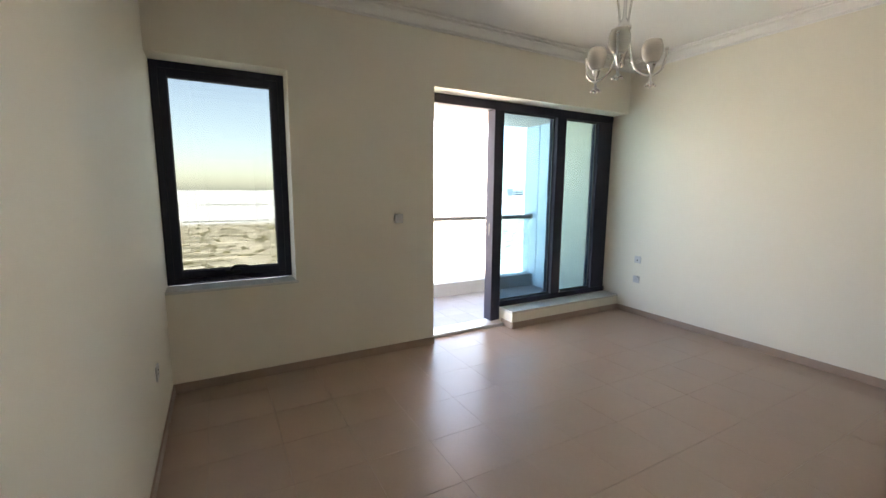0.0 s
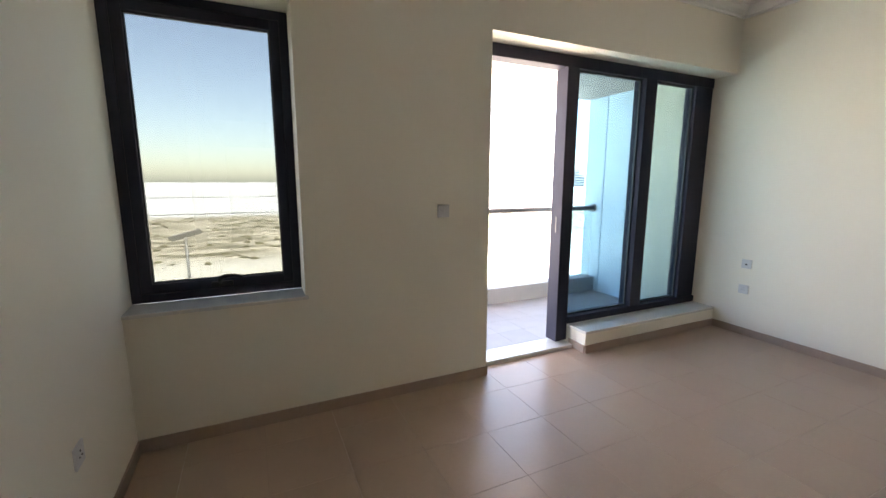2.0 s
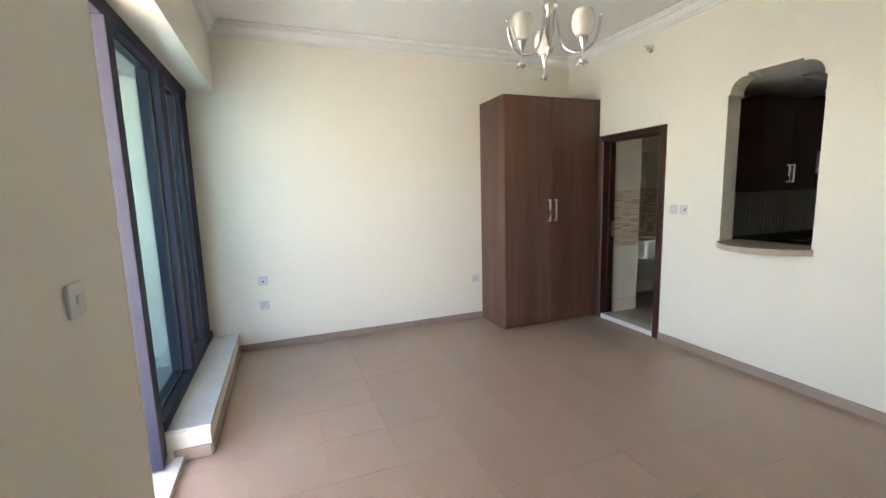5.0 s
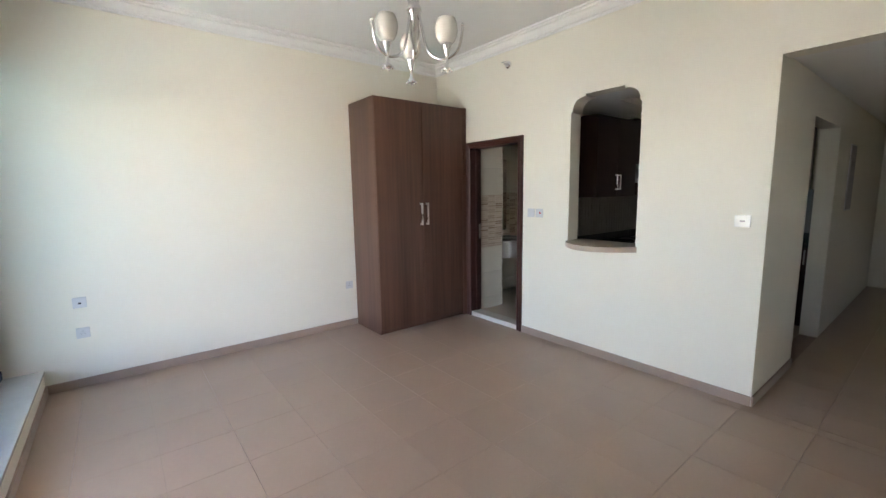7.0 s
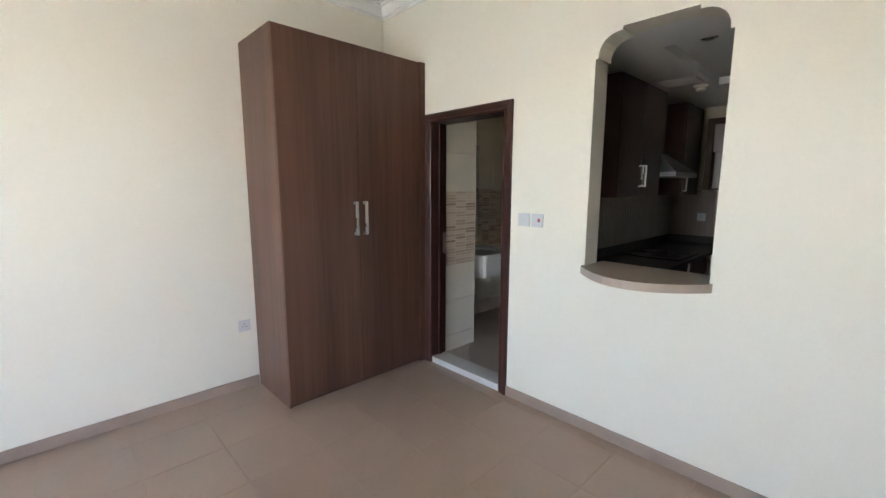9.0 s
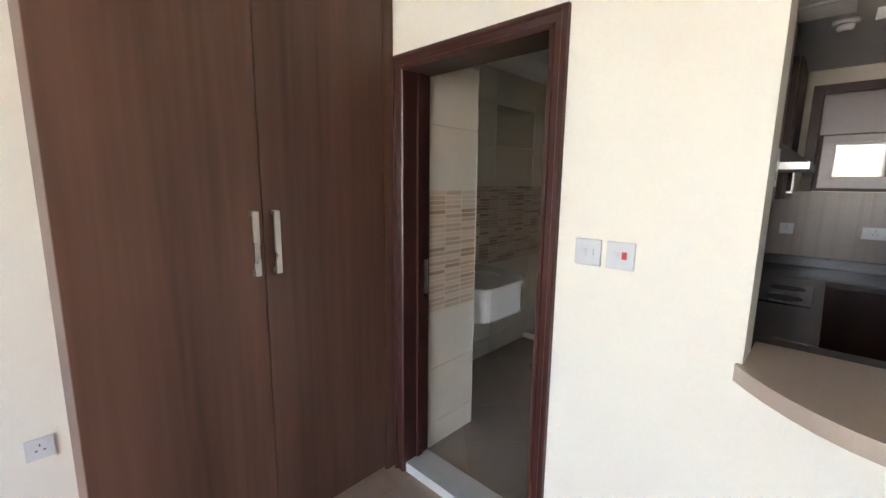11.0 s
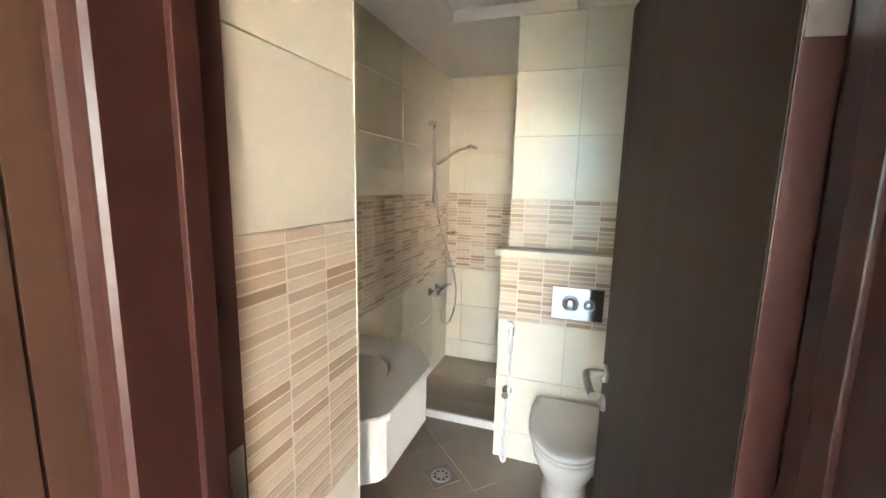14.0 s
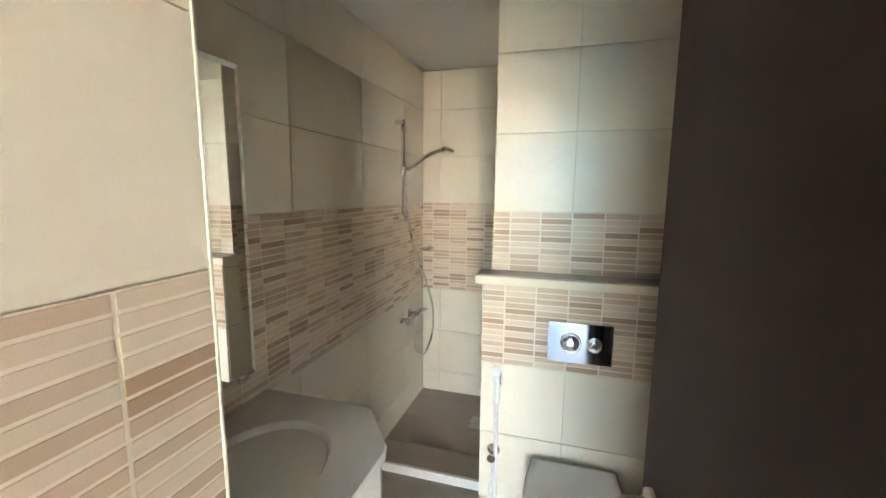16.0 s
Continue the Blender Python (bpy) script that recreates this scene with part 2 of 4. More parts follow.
def curve_pts(ctrl, n=8):
    """Points of a smooth line through the given ones."""
    c = [Vector(p) for p in ctrl]
    c = [2 * c[0] - c[1]] + c + [2 * c[-1] - c[-2]]
    out = []
    for i in range(1, len(c) - 2):
        for k in range(n):
            t = k / n
            out.append(0.5 * ((2 * c[i]) + (c[i + 1] - c[i - 1]) * t + (2 * c[i - 1] - 5 * c[i] + 4 * c[i + 1] - c[i + 2]) * t * t + (3 * c[i] - c[i - 1] - 3 * c[i + 1] + c[i + 2]) * t ** 3))
    return out + [c[-2]]


def prism(bm, pts, lo, hi, axis="y"):
    """An outline pushed from lo to hi along an axis."""
    put = {"y": lambda a, b, h: (a, h, b), "z": lambda a, b, h: (a, b, h), "x": lambda a, b, h: (h, a, b)}[axis]
    p = [bm.verts.new(put(a, b, lo)) for a, b in pts]
    q = [bm.verts.new(put(a, b, hi)) for a, b in pts]
    fs = [bm.faces.new(p), bm.faces.new(q[::-1])]
    fs += [bm.faces.new((p[i], p[(i + 1) % len(p)], q[(i + 1) % len(p)], q[i])) for i in range(len(p))]
    bmesh.ops.recalc_face_normals(bm, faces=fs)
    return bm


def mesh_of(name, bm, material):
    me = bpy.data.meshes.new(name)
    bm.to_mesh(me)
    bm.free()
    me.materials.append(material)
    return me


def origin_of(ob):
    o = Vector((0, 0, 0))
    while ob:
        o += ob.location
        ob = ob.parent
    return o


def thing(name, at, label, category, group="", kind=""):
    ob = new(name)
    ob.location = at
    ob.empty_display_size = 0.1
    return tagged(ob, label, category, group, kind)


def part(name, bm, material, parent, label=""):
    """One mesh object under a thing or a part, drawn in the place's own coordinates."""
    bm.transform(Matrix.Translation(-origin_of(parent)))
    ob = new(name, mesh_of(name, bm, material))
    ob.parent = parent
    return tagged(ob, label)


def built(name, bm, material, label="", category="", kind="structure"):
    return tagged(new(name, mesh_of(name, bm, material)), label, category, "", kind)


def clip_poly(poly, lo, hi):
    for k in (0, 1):
        for lim, s in ((lo[k], 1), (hi[k], -1)):
            out = []
            for i, p in enumerate(poly):
                q = poly[(i + 1) % len(poly)]
                a, b = s * (p[k] - lim), s * (q[k] - lim)
                if a >= 0:
                    out.append(p)
                if a * b < 0:
                    t = a / (a - b)
                    out.append((p[0] + t * (q[0] - p[0]), p[1] + t * (q[1] - p[1])))
            poly = out
            if len(poly) < 3:
                return []
    return poly


def area_of(p):
    return abs(sum(p[i][0] * p[(i + 1) % len(p)][1] - p[(i + 1) % len(p)][0] * p[i][1] for i in range(len(p)))) / 2


# ---- the plan ----
XW, XE, YN, YS, H = -0.60, 4.45, 3.47, -0.56, 3.13   # main room
FZ = -0.030                                          # its floor
T = 0.16                                             # south wall
KE, KS, KH = 2.85, -3.55, 2.40                       # kitchen
BW, BE, BS, BH = 2.95, 4.40, -3.68, 2.46             # bathroom
CX, CH = 0.83, 2.377                                 # corridor

floor = built("floor", B((-2.2, -6.2, -0.25), (4.7, 3.62, FZ - 0.0075)), GROUT, "beige glazed floor tiles with thin dark joints")
north = bmesh.new()
bx(north, (0.335, YN, -0.1), (1.66, 3.82, H + 0.2))
bx(north, (XW - 0.2, YN, -0.1), (0.335, 3.82, 0.752))
bx(north, (XW - 0.2, YN, 2.485), (0.335, 3.82, H + 0.2))
bx(north, (XW - 0.2, YN, 0.752), (XW, 3.82, 2.485))
bx(north, (1.66, YN, 2.52), (XE, 3.82, H + 0.2))
built("wall_north", north, PAINT, "cream painted wall with a window and a balcony door")
east = bmesh.new()
bx(east, (XE, YS - 0.10, -0.1), (XE + 0.2, 3.82, H + 0.2))
built("wall_east", east, PAINT, "plain cream painted wall")
west = bmesh.new()
bx(west, (XW - 0.2, 0.61, -0.1), (XW, YN, H + 0.2))
bx(west, (XW - 0.2, -6.2, -0.1), (-0.47, 0.61, H + 0.2))
built("wall_west", west, PAINT, "cream painted wall with a shallow pier")
south = bmesh.new()
bx(south, (3.83, YS - T, -0.1), (XE, YS, H + 0.2))
bx(south, (3.00, YS - T, 2.08), (3.83, YS, H + 0.2))
bx(south, (2.395, YS - T, -0.1), (3.00, YS, H + 0.2))
bx(south, (1.725, YS - T, -0.1), (2.395, YS, 1.0))
bx(south, (CX, YS - T, -0.1), (1.725, YS, H + 0.2))
bx(south, (-0.47, YS - T, CH), (CX, YS, H + 0.2))
arch = [(1.725, H + 0.2), (1.725, 2.255), (1.742, 2.255), (1.742, 2.272)]
arch += [(1.742 + 0.115 * (1 - math.cos(a)), 2.272 + 0.105 * math.sin(a)) for a in [radians(k) for k in range(10, 91, 16)]]
arch += [(1.874, 2.377), (1.874, 2.398)]
arch += [(4.12 - x, z) for x, z in arch[::-1]]
prism(south, arch, YS - T, YS)
built("wall_south", south, PAINT, "cream painted wall with a bathroom door and an arched kitchen hatch")
built("ceiling", B((XW - 0.2, YS - 0.1, H), (XE + 0.2, 3.82, H + 0.2)), CEIL, "flat white painted ceiling")


def cornice(name, a, b, inward):
    """A stepped plaster moulding along the top of a wall from a to b."""
    prof = [(0, 0), (0.012, 0), (0.012, 0.022), (0.03, 0.03), (0.05, 0.05), (0.066, 0.075), (0.085, 0.08), (0.085, 0.1), (0.105, 0.1), (0.105, 0.118), (0, 0.118)]
    bm = bmesh.new()
    rows = []
    for end in (a, b):
        rows.append([bm.verts.new((end[0] + inward[0] * d, end[1] + inward[1] * d, H - 0.118 + h - 0.001)) for d, h in prof])
    k = len(prof)
    fs = [bm.faces.new((rows[0][i], rows[0][(i + 1) % k], rows[1][(i + 1) % k], rows[1][i])) for i in range(k)]
    fs += [bm.faces.new(rows[0]), bm.faces.new(rows[1][::-1])]
    bmesh.ops.recalc_face_normals(bm, faces=fs)
    built(name, bm, CEIL, "white stepped plaster cornice")


cornice("trim_south", (XW, YS), (XE, YS), (0, 1))
cornice("trim_east", (XE, YS), (XE, YN), (-1, 0))
cornice("trim_north", (XW, YN), (XE, YN), (0, -1))
cornice("trim_west", (XW, 0.61), (XW, YN), (1, 0))


def skirting(name, a, b, n):
    bm = bmesh.new()
    d = 0.012
    lo = (min(a[0], b[0], a[0] + n[0] * d, b[0] + n[0] * d), min(a[1], b[1], a[1] + n[1] * d, b[1] + n[1] * d), FZ - 0.004)
    hi = (max(a[0], b[0], a[0] + n[0] * d, b[0] + n[0] * d), max(a[1], b[1], a[1] + n[1] * d, b[1] + n[1] * d), FZ + 0.074)
    bx(bm, lo, hi, 0.003)
    built(name, bm, SKIRT, "brown tile skirting along the wall foot")


skirting("baseboard_north", (XW, YN), (1.66, YN), (0, -1))
skirting("baseboard_east", (XE, 0.715), (XE, 3.45), (-1, 0))
skirting("baseboard_south", (CX, YS), (2.966, YS), (0, 1))
skirting("baseboard_west", (XW, 0.61), (XW, YN), (1, 0))
skirting("baseboard_pier", (-0.47, -6), (-0.47, 0.61), (1, 0))
skirting("baseboard_corridor", (CX, -1.64), (CX, YS), (-1, 0))
skirting("baseboard_plinth", (2.672, 3.46), (XE, 3.46), (0, -1))
skirting("baseboard_plinth_end", (2.672, 3.46), (2.672, 3.66), (-1, 0))
skirting("baseboard_reveal", (1.66, YN), (1.66, 3.60), (1, 0))

# ---- corridor and kitchen shell ----
cor = bmesh.new()
bx(cor, (CX, -1.64, -0.1), (0.98, YS - T, KH + 0.3))
bx(cor, (CX, -6.2, -0.1), (0.98, -2.74, KH + 0.3))
bx(cor, (CX, -2.74, 2.1), (0.98, -1.64, KH + 0.3))
built("wall_corridor", cor, PAINT, "cream corridor wall with an opening to the kitchen")
# out of view; added to close the corridor against outside light
built("wall_corridor_unseen", B((-0.7, -6.4, -0.1), (0.98, -6.2, KH + 0.3)), PAINT, "unseen cream wall added to shut daylight out of the corridor")
built("ceiling_corridor", B((-0.7, -6.4, CH + 0.02), (0.98, YS - T, KH + 0.3)), CEIL, "low white corridor ceiling")
kitw = bmesh.new()
bx(kitw, (0.98, KS - 0.2, -0.1), (KE, KS, KH + 0.3))
bx(kitw, (KE, KS - 0.2, -0.1), (BW, YS - T, KH + 0.3))
built("wall_kitchen", kitw, PAINT, "cream kitchen wall above the cabinets")
kc = bmesh.new()
bx(kc, (0.98, KS, KH + 0.06), (KE, YS - T, KH + 0.3))
bx(kc, (0.98, KS, KH), (KE, -2.45, KH + 0.06))
bx(kc, (2.22, -2.45, KH), (KE, YS - T, KH + 0.06))
bx(kc, (0.98, -1.1, KH), (2.22, YS - T, KH + 0.06))
built("ceiling_kitchen", kc, CEIL, "white kitchen ceiling with a shallow recessed tray")

# ---- bathroom shell ----
bath = bmesh.new()
bx(bath, (BE, BS - 0.2, -0.1), (XE + 0.2, YS - T, BH + 0.3))
bx(bath, (BW, BS - 0.2, -0.1), (BE, BS, BH + 0.3))
bx(bath, (3.82, -1.125, -0.1), (BE, YS - T, BH + 0.3))
bx(bath, (BW, BS, -0.1), (3.64, -2.54, BH + 0.3))
bx(bath, (BW, -2.54, -0.1), (3.665, -2.43, 1.20))
built("wall_bathroom", bath, BGROUT, "cream tiled bathroom walls with a striped stone band")
bc = bmesh.new()
bx(bc, (BW, BS, BH + 0.065), (BE, YS - T, BH + 0.3))
bx(bc, (4.015, BS, BH), (BE, YS - T, BH + 0.065))
bx(bc, (BW, BS, BH), (4.015, -2.53, BH + 0.065))
bx(bc, (BW, -1.30, BH), (4.015, YS - T, BH + 0.065))
bx(bc, (BW, -2.53, BH), (3.36, -1.30, BH + 0.065))
built("ceiling_bathroom", bc, CEIL, "white bathroom ceiling with a recessed tray")

# ---- window, sill and balcony glazing ----
w = thing("window_1", (-0.13, 3.70, 0.775), "dark grey aluminium awning window with tinted glass", "window", kind="structure")


def ring(lo, hi, y0, y1, wd, bevel=0.004):
    bm = bmesh.new()
    bx(bm, (lo[0], y0, lo[1]), (lo[0] + wd, y1, hi[1]), bevel)
    bx(bm, (hi[0] - wd, y0, lo[1]), (hi[0], y1, hi[1]), bevel)
    bx(bm, (lo[0] + wd, y0, lo[1]), (hi[0] - wd, y1, lo[1] + wd), bevel)
    bx(bm, (lo[0] + wd, y0, hi[1] - wd), (hi[0] - wd, y1, hi[1]), bevel)
    return bm


part("window_frame", ring((-0.60, 0.775), (0.335, 2.485), 3.68, 3.80, 0.05), ALU, w)
sash = part("sash", ring((-0.552, 0.823), (0.287, 2.437), 3.70, 3.775, 0.056), ALU, w)
part("gasket", ring((-0.497, 0.878), (0.232, 2.382), 3.725, 3.75, 0.008, 0), GASKET, w)
p = part("pane", B((-0.493, 3.733, 0.882), (0.228, 3.741, 2.378)), WGLASS, w)
p.visible_shadow = False
hd = bmesh.new()
bx(hd, (-0.19, 3.675, 0.835), (-0.07, 3.70, 0.868), 0.006)
tube(hd, curve_pts([(-0.14, 3.68, 0.865), (-0.14, 3.655, 0.885), (-0.115, 3.64, 0.905), (-0.06, 3.635, 0.908), (-0.015, 3.635, 0.897)]), [0.013] * 20 + [0.010] * 13)
part("handle", hd, GASKET, w, "black curved window handle")
built("window_sill", B((XW, 3.45, 0.752), (0.352, 3.68, 0.775), 0.004), MARBLE, "pale marble sill under the window")

g = thing("window_2", (3.05, 3.73, 0.0), "dark grey aluminium balcony glazing with an open doorway", "glazing", kind="structure")
part("top_rail", B((1.66, 3.69, 2.425), (4.445, 3.82, 2.52), 0.004), ALU, g)
part("door_jamb", B((1.66, 3.73, 0.02), (1.70, 3.82, 2.425), 0.004), ALU, g)
mu = bmesh.new()
bx(mu, (2.525, 3.68, 0.02), (2.59, 3.82, 2.425), 0.005)
bx(mu, (2.593, 3.69, 0.02), (2.66, 3.81, 2.425), 0.005)
mullion = part("mullion", mu, ALU, g)
part("mullion", B((3.455, 3.68, 0.24), (3.60, 3.82, 2.425), 0.005), ALU, g)
part("mullion", B((4.19, 3.70, 0.24), (4.445, 3.82, 2.425), 0.005), ALU, g)
part("bottom_rail", B((2.663, 3.68, 0.174), (4.445, 3.82, 0.24), 0.004), ALU, g)
for x0, x1 in ((2.66, 3.455), (3.60, 4.19)):
    part("gasket", ring((x0, 0.24), (x1, 2.425), 3.735, 3.765, 0.014, 0), GASKET, g)
    p = part("pane", B((x0 + 0.012, 3.747, 0.252), (x1 - 0.012, 3.755, 2.413)), BGLASS, g)
    p.visible_shadow = False
st = bmesh.new()
bx(st, (2.522, 3.739, 1.03), (2.5245, 3.753, 1.17), 0.0008)
bx(st, (2.521, 3.742, 1.08), (2.5225, 3.750, 1.11))
part("strike_plate", st, RAILM, mullion, "grey metal strike plate")
stp = bmesh.new()
bx(stp, (2.672, 3.46, -0.1), (XE, 3.80, 0.148))
built("step_block", stp, PAINT, "low cream painted plinth under the glazing")
built("step_slab", B((2.664, 3.452, 0.148), (XE, 3.68, 0.172), 0.004), MARBLE, "pale marble slab on the low plinth")
built("threshold_balcony", B((1.66, 3.605, -0.1), (2.66, 3.82, 0.004), 0.003), MARBLE, "pale marble threshold at the balcony door")

# ---- balcony ----
built("balcony_floor", B((1.25, 3.82, -0.25), (4.3, 5.3, -0.012)), GROUT, "pale balcony floor slab")
built("balcony_kerb", B((1.25, 5.0, -0.012), (4.3, 5.2, 0.19), 0.01), KERB, "pale grey painted balcony kerb")
built("balcony_wall", B((4.3, 3.82, -0.25), (4.62, 4.5, 2.75)), OCHRE, "cream painted balcony side wall")
bcl = thing("balcony_wall_cladding", (4.46, 4.9, 0), "pale blue-white metal panels on the balcony side wall", "cladding", kind="structure")
part("panel", B((4.29, 4.503, -0.012), (4.62, 4.925, 2.75), 0.006), PANELW, bcl)
part("panel", B((4.29, 4.935, -0.25), (4.62, 5.25, 2.75), 0.006), PANELW, bcl)
bs = bmesh.new()
for x0, x1 in ((1.25, 2.6), (2.608, 4.29)):
    bx(bs, (x0, 3.82, 2.56), (x1, 4.60, 2.75), 0.004)
    bx(bs, (x0, 4.608, 2.56), (x1, 5.27, 2.75), 0.004)
built("ceiling_balcony", bs, SOFFIT, "pale beige panelled balcony soffit")
rail = thing("balustrade", (1.4, 5.1, 0.19), "glass balustrade with a round grey handrail", "railing")
part("handrail", tube(bmesh.new(), [(1.25, 5.08, 1.13), (4.29, 5.08, 1.13)], 0.032, 14), RAILM, rail)
part("rail_flange", lathe(bmesh.new(), [(0.055, 4.278), (0.055, 4.29)], (0, 5.08, 1.13), 20, "x"), RAILM, rail)
for x0, x1 in ((1.25, 2.30), (2.32, 4.27)):
    p = part("pane", B((x0, 5.075, 0.19), (x1, 5.087, 1.10)), CGLASS, rail)
    p.visible_shadow = False
dl = thing("downlight", (3.13, 4.46, 2.56), "small round downlight in the balcony soffit", "lamp")
part("bezel", lathe(bmesh.new(), [(0.095, 2.552), (0.095, 2.559)], (3.13, 4.46, 0), 24), CHROME, dl)
part("lens", lathe(bmesh.new(), [(0.07, 2.549), (0.07, 2.552)], (3.13, 4.46, 0), 24), OPAL, dl)

# ---- land outside ----
gb = bmesh.new()
bmesh.ops.create_grid(gb, x_segments=1, y_segments=1, size=4500, matrix=Matrix.Translation((0, 0, -13)))
built("ground", gb, SAND, "flat pale desert sand with low scrub")
rb = bmesh.new()
bx(rb, (-900, 208, -13), (900, 211, -12.7))
bx(rb, (-900, 420, -13), (900, 428, -12.6))
built("road", rb, SOLAR, "far road lines across the pale flat")
sp = thing("solar_sign", (-5.6, 46, -13), "tall post carrying a tilted weathered panel", "signboard")
part("pole", tube(bmesh.new(), [(-5.8, 46, -13), (-5.8, 46, -3.7)], 0.14, 12), SOLAR, sp)
pb = B((-1.35, -0.05, -0.45), (1.35, 0.05, 0.45), 0.02)
pb.transform(Matrix.Translation((-5.75, 45.95, -3.55)) @ Matrix.Rotation(radians(-16), 4, "Y") @ Matrix.Rotation(radians(55), 4, "X"))
part("panel", pb, SOLAR, sp)
rnd = random.Random(4)


def scrub(count):
    """Low ragged desert bushes, each a lumpy dome, in one mesh."""
    verts, faces = [], []
    for _ in range(count):
        cx, cy = rnd.uniform(-90, 190), 82 + 108 * rnd.random() ** 1.2
        r, h = rnd.uniform(0.25, 0.8), rnd.uniform(0.15, 0.5)
        base, n = len(verts), 8
        for k, (f, z) in enumerate(((1.0, -0.05), (0.95, 0.5), (0.5, 0.9))):
            for i in range(n):
                a = 2 * math.pi * i / n + 0.3 * k
                q = r * f * rnd.uniform(0.65, 1.2)
                verts.append((cx + 1.6 * q * math.cos(a), cy + q * math.sin(a), -13 + h * z * rnd.uniform(0.8, 1.2)))
        verts.append((cx, cy, -13 + h))
        for k in range(2):
            for i in range(n):
                faces.append((base + k * n + i, base + k * n + (i + 1) % n, base + (k + 1) * n + (i + 1) % n, base + (k + 1) * n + i))
        faces += [(base + 2 * n + i, base + 2 * n + (i + 1) % n, base + 3 * n) for i in range(n)]
    me = bpy.data.meshes.new("scrub")
    me.from_pydata(verts, [], faces)
    me.materials.append(SHRUB)
    tagged(new("scrub", me), "low dry desert scrub bushes on the sand", "scrub", kind="stuff")


scrub(900)


def tower(x, y, wd, dp, ht):
    tw = thing("far_building", (x, y, -13), "far grey tower block in the haze", "building", "far buildings")
    body = part("wall", B((x - wd / 2, y - dp / 2, -13), (x + wd / 2, y + dp / 2, -13 + ht)), FAR, tw)
    part("roof", B((x - wd / 2 - 0.5, y - dp / 2 - 0.5, -13 + ht), (x + wd / 2 + 0.5, y + dp / 2 + 0.5, -12 + ht)), KERB, tw)
    for i in range(int(ht // 7)):
        part("window_band", B((x - wd / 2 + 1.5, y - dp / 2 - 0.2, -11 + i * 7), (x + wd / 2 - 1.5, y - dp / 2, -8 + i * 7)), BLACKG, tw)


for x, y, wd, ht in ((810, 900, 34, 48), (862, 930, 26, 34), (760, 950, 40, 20), (930, 940, 30, 26)):
    tower(x, y, wd, 25, ht)

# ---- wardrobe ----
wd = thing("wardrobe", (4.16, 0.08, FZ), "tall two-door walnut laminate wardrobe in the corner", "wardrobe")
part("side_panel", B((3.892, 0.69, FZ), (XE - 0.004, 0.71, 2.53), 0.001), WALNUT, wd)
part("side_panel", B((3.892, -0.553, FZ), (XE - 0.004, -0.535, 2.53), 0.001), WALNUT, wd)
part("top_panel", B((3.892, -0.535, 2.505), (XE - 0.004, 0.69, 2.53)), WALNUT, wd)
part("bottom_panel", B((3.892, -0.535, 0.06), (XE - 0.004, 0.69, 0.08)), WALNUT, wd)
part("plinth", B((3.905, -0.535, FZ), (3.92, 0.69, 0.06)), WALNUT, wd)
part("back_panel", B((XE - 0.012, -0.535, 0.08), (XE - 0.004, 0.69, 2.505)), WALNUT, wd)
part("filler_strip", B((3.872, -0.553, FZ), (3.89, -0.492, 2.53), 0.001), WALNUT, wd)
for y0, y1, hy in ((-0.488, 0.107, 0.068), (0.111, 0.709, 0.150)):
    d = part("door", B((3.872, y0, 0.012), (3.89, y1, 2.515), 0.0012), WALNUT, wd)
    h = bmesh.new()
    bx(h, (3.832, hy - 0.012, 1.165), (3.842, hy + 0.012, 1.415), 0.003)
    bx(h, (3.842, hy - 0.010, 1.165), (3.872, hy + 0.010, 1.185), 0.002)
    bx(h, (3.842, hy - 0.010, 1.395), (3.872, hy + 0.010, 1.415), 0.002)
    part("handle", h, NICKEL, d, "brushed nickel bow handle")

# ---- bathroom doorway and door ----
fr = thing("door_frame", (3.41, YS, 0), "red mahogany door frame with moulded architrave", "door frame", kind="structure")
# architrave profile across its width, from the opening outwards
AP = [(0, 0), (0, 0.014), (0.008, 0.02), (0.017, 0.02), (0.021, 0.014), (0.045, 0.018), (0.051, 0.026), (0.063, 0.026), (0.069, 0.02), (0.069, 0)]


def architrave(path, out):
    bm = bmesh.new()
    rows = [[bm.verts.new((x + ox * d, YS + h, z + oz * d)) for d, h in AP] for (x, z), (ox, oz) in zip(path, out)]
    k = len(AP)
    fs = [bm.faces.new((a[i], a[(i + 1) % k], b[(i + 1) % k], b[i])) for a, b in zip(rows, rows[1:]) for i in range(k)]
    fs += [bm.faces.new(rows[0]), bm.faces.new(rows[-1][::-1])]
    bmesh.ops.recalc_face_normals(bm, faces=fs)
    return bm


part("architrave", architrave([(3.036, FZ), (3.036, 2.048)], [(-1, 0), (-1, 1)]), MAHOG, fr)
part("architrave", architrave([(3.036, 2.048), (3.793, 2.048)], [(-1, 1), (1, 1)]), MAHOG, fr)
part("architrave", architrave([(3.793, 2.048), (3.793, FZ)], [(1, 1), (1, 0)]), MAHOG, fr)
for x0, x1 in ((3.000, 3.036), (3.793, 3.825)):
    part("jamb", B((x0, YS - T - 0.006, 0), (x1, YS + 0.001, 2.078), 0.001), MAHOG, fr)
part("head", B((3.03, YS - T - 0.006, 2.048), (3.793, YS + 0.001, 2.078), 0.001), MAHOG, fr)
part("door_stop", B((3.03, YS - 0.115, 0.02), (3.043, YS - 0.075, 2.048), 0.002), MAHOG, fr)
part("door_stop", B((3.780, YS - 0.115, 0.02), (3.793, YS - 0.075, 2.048), 0.002), MAHOG, fr)
sk = bmesh.new()
bx(sk, (3.789, YS - 0.158, 0.93), (3.793, YS - 0.128, 1.13), 0.001)
part("strike_plate", sk, NICKEL, fr, "brushed metal strike plate")
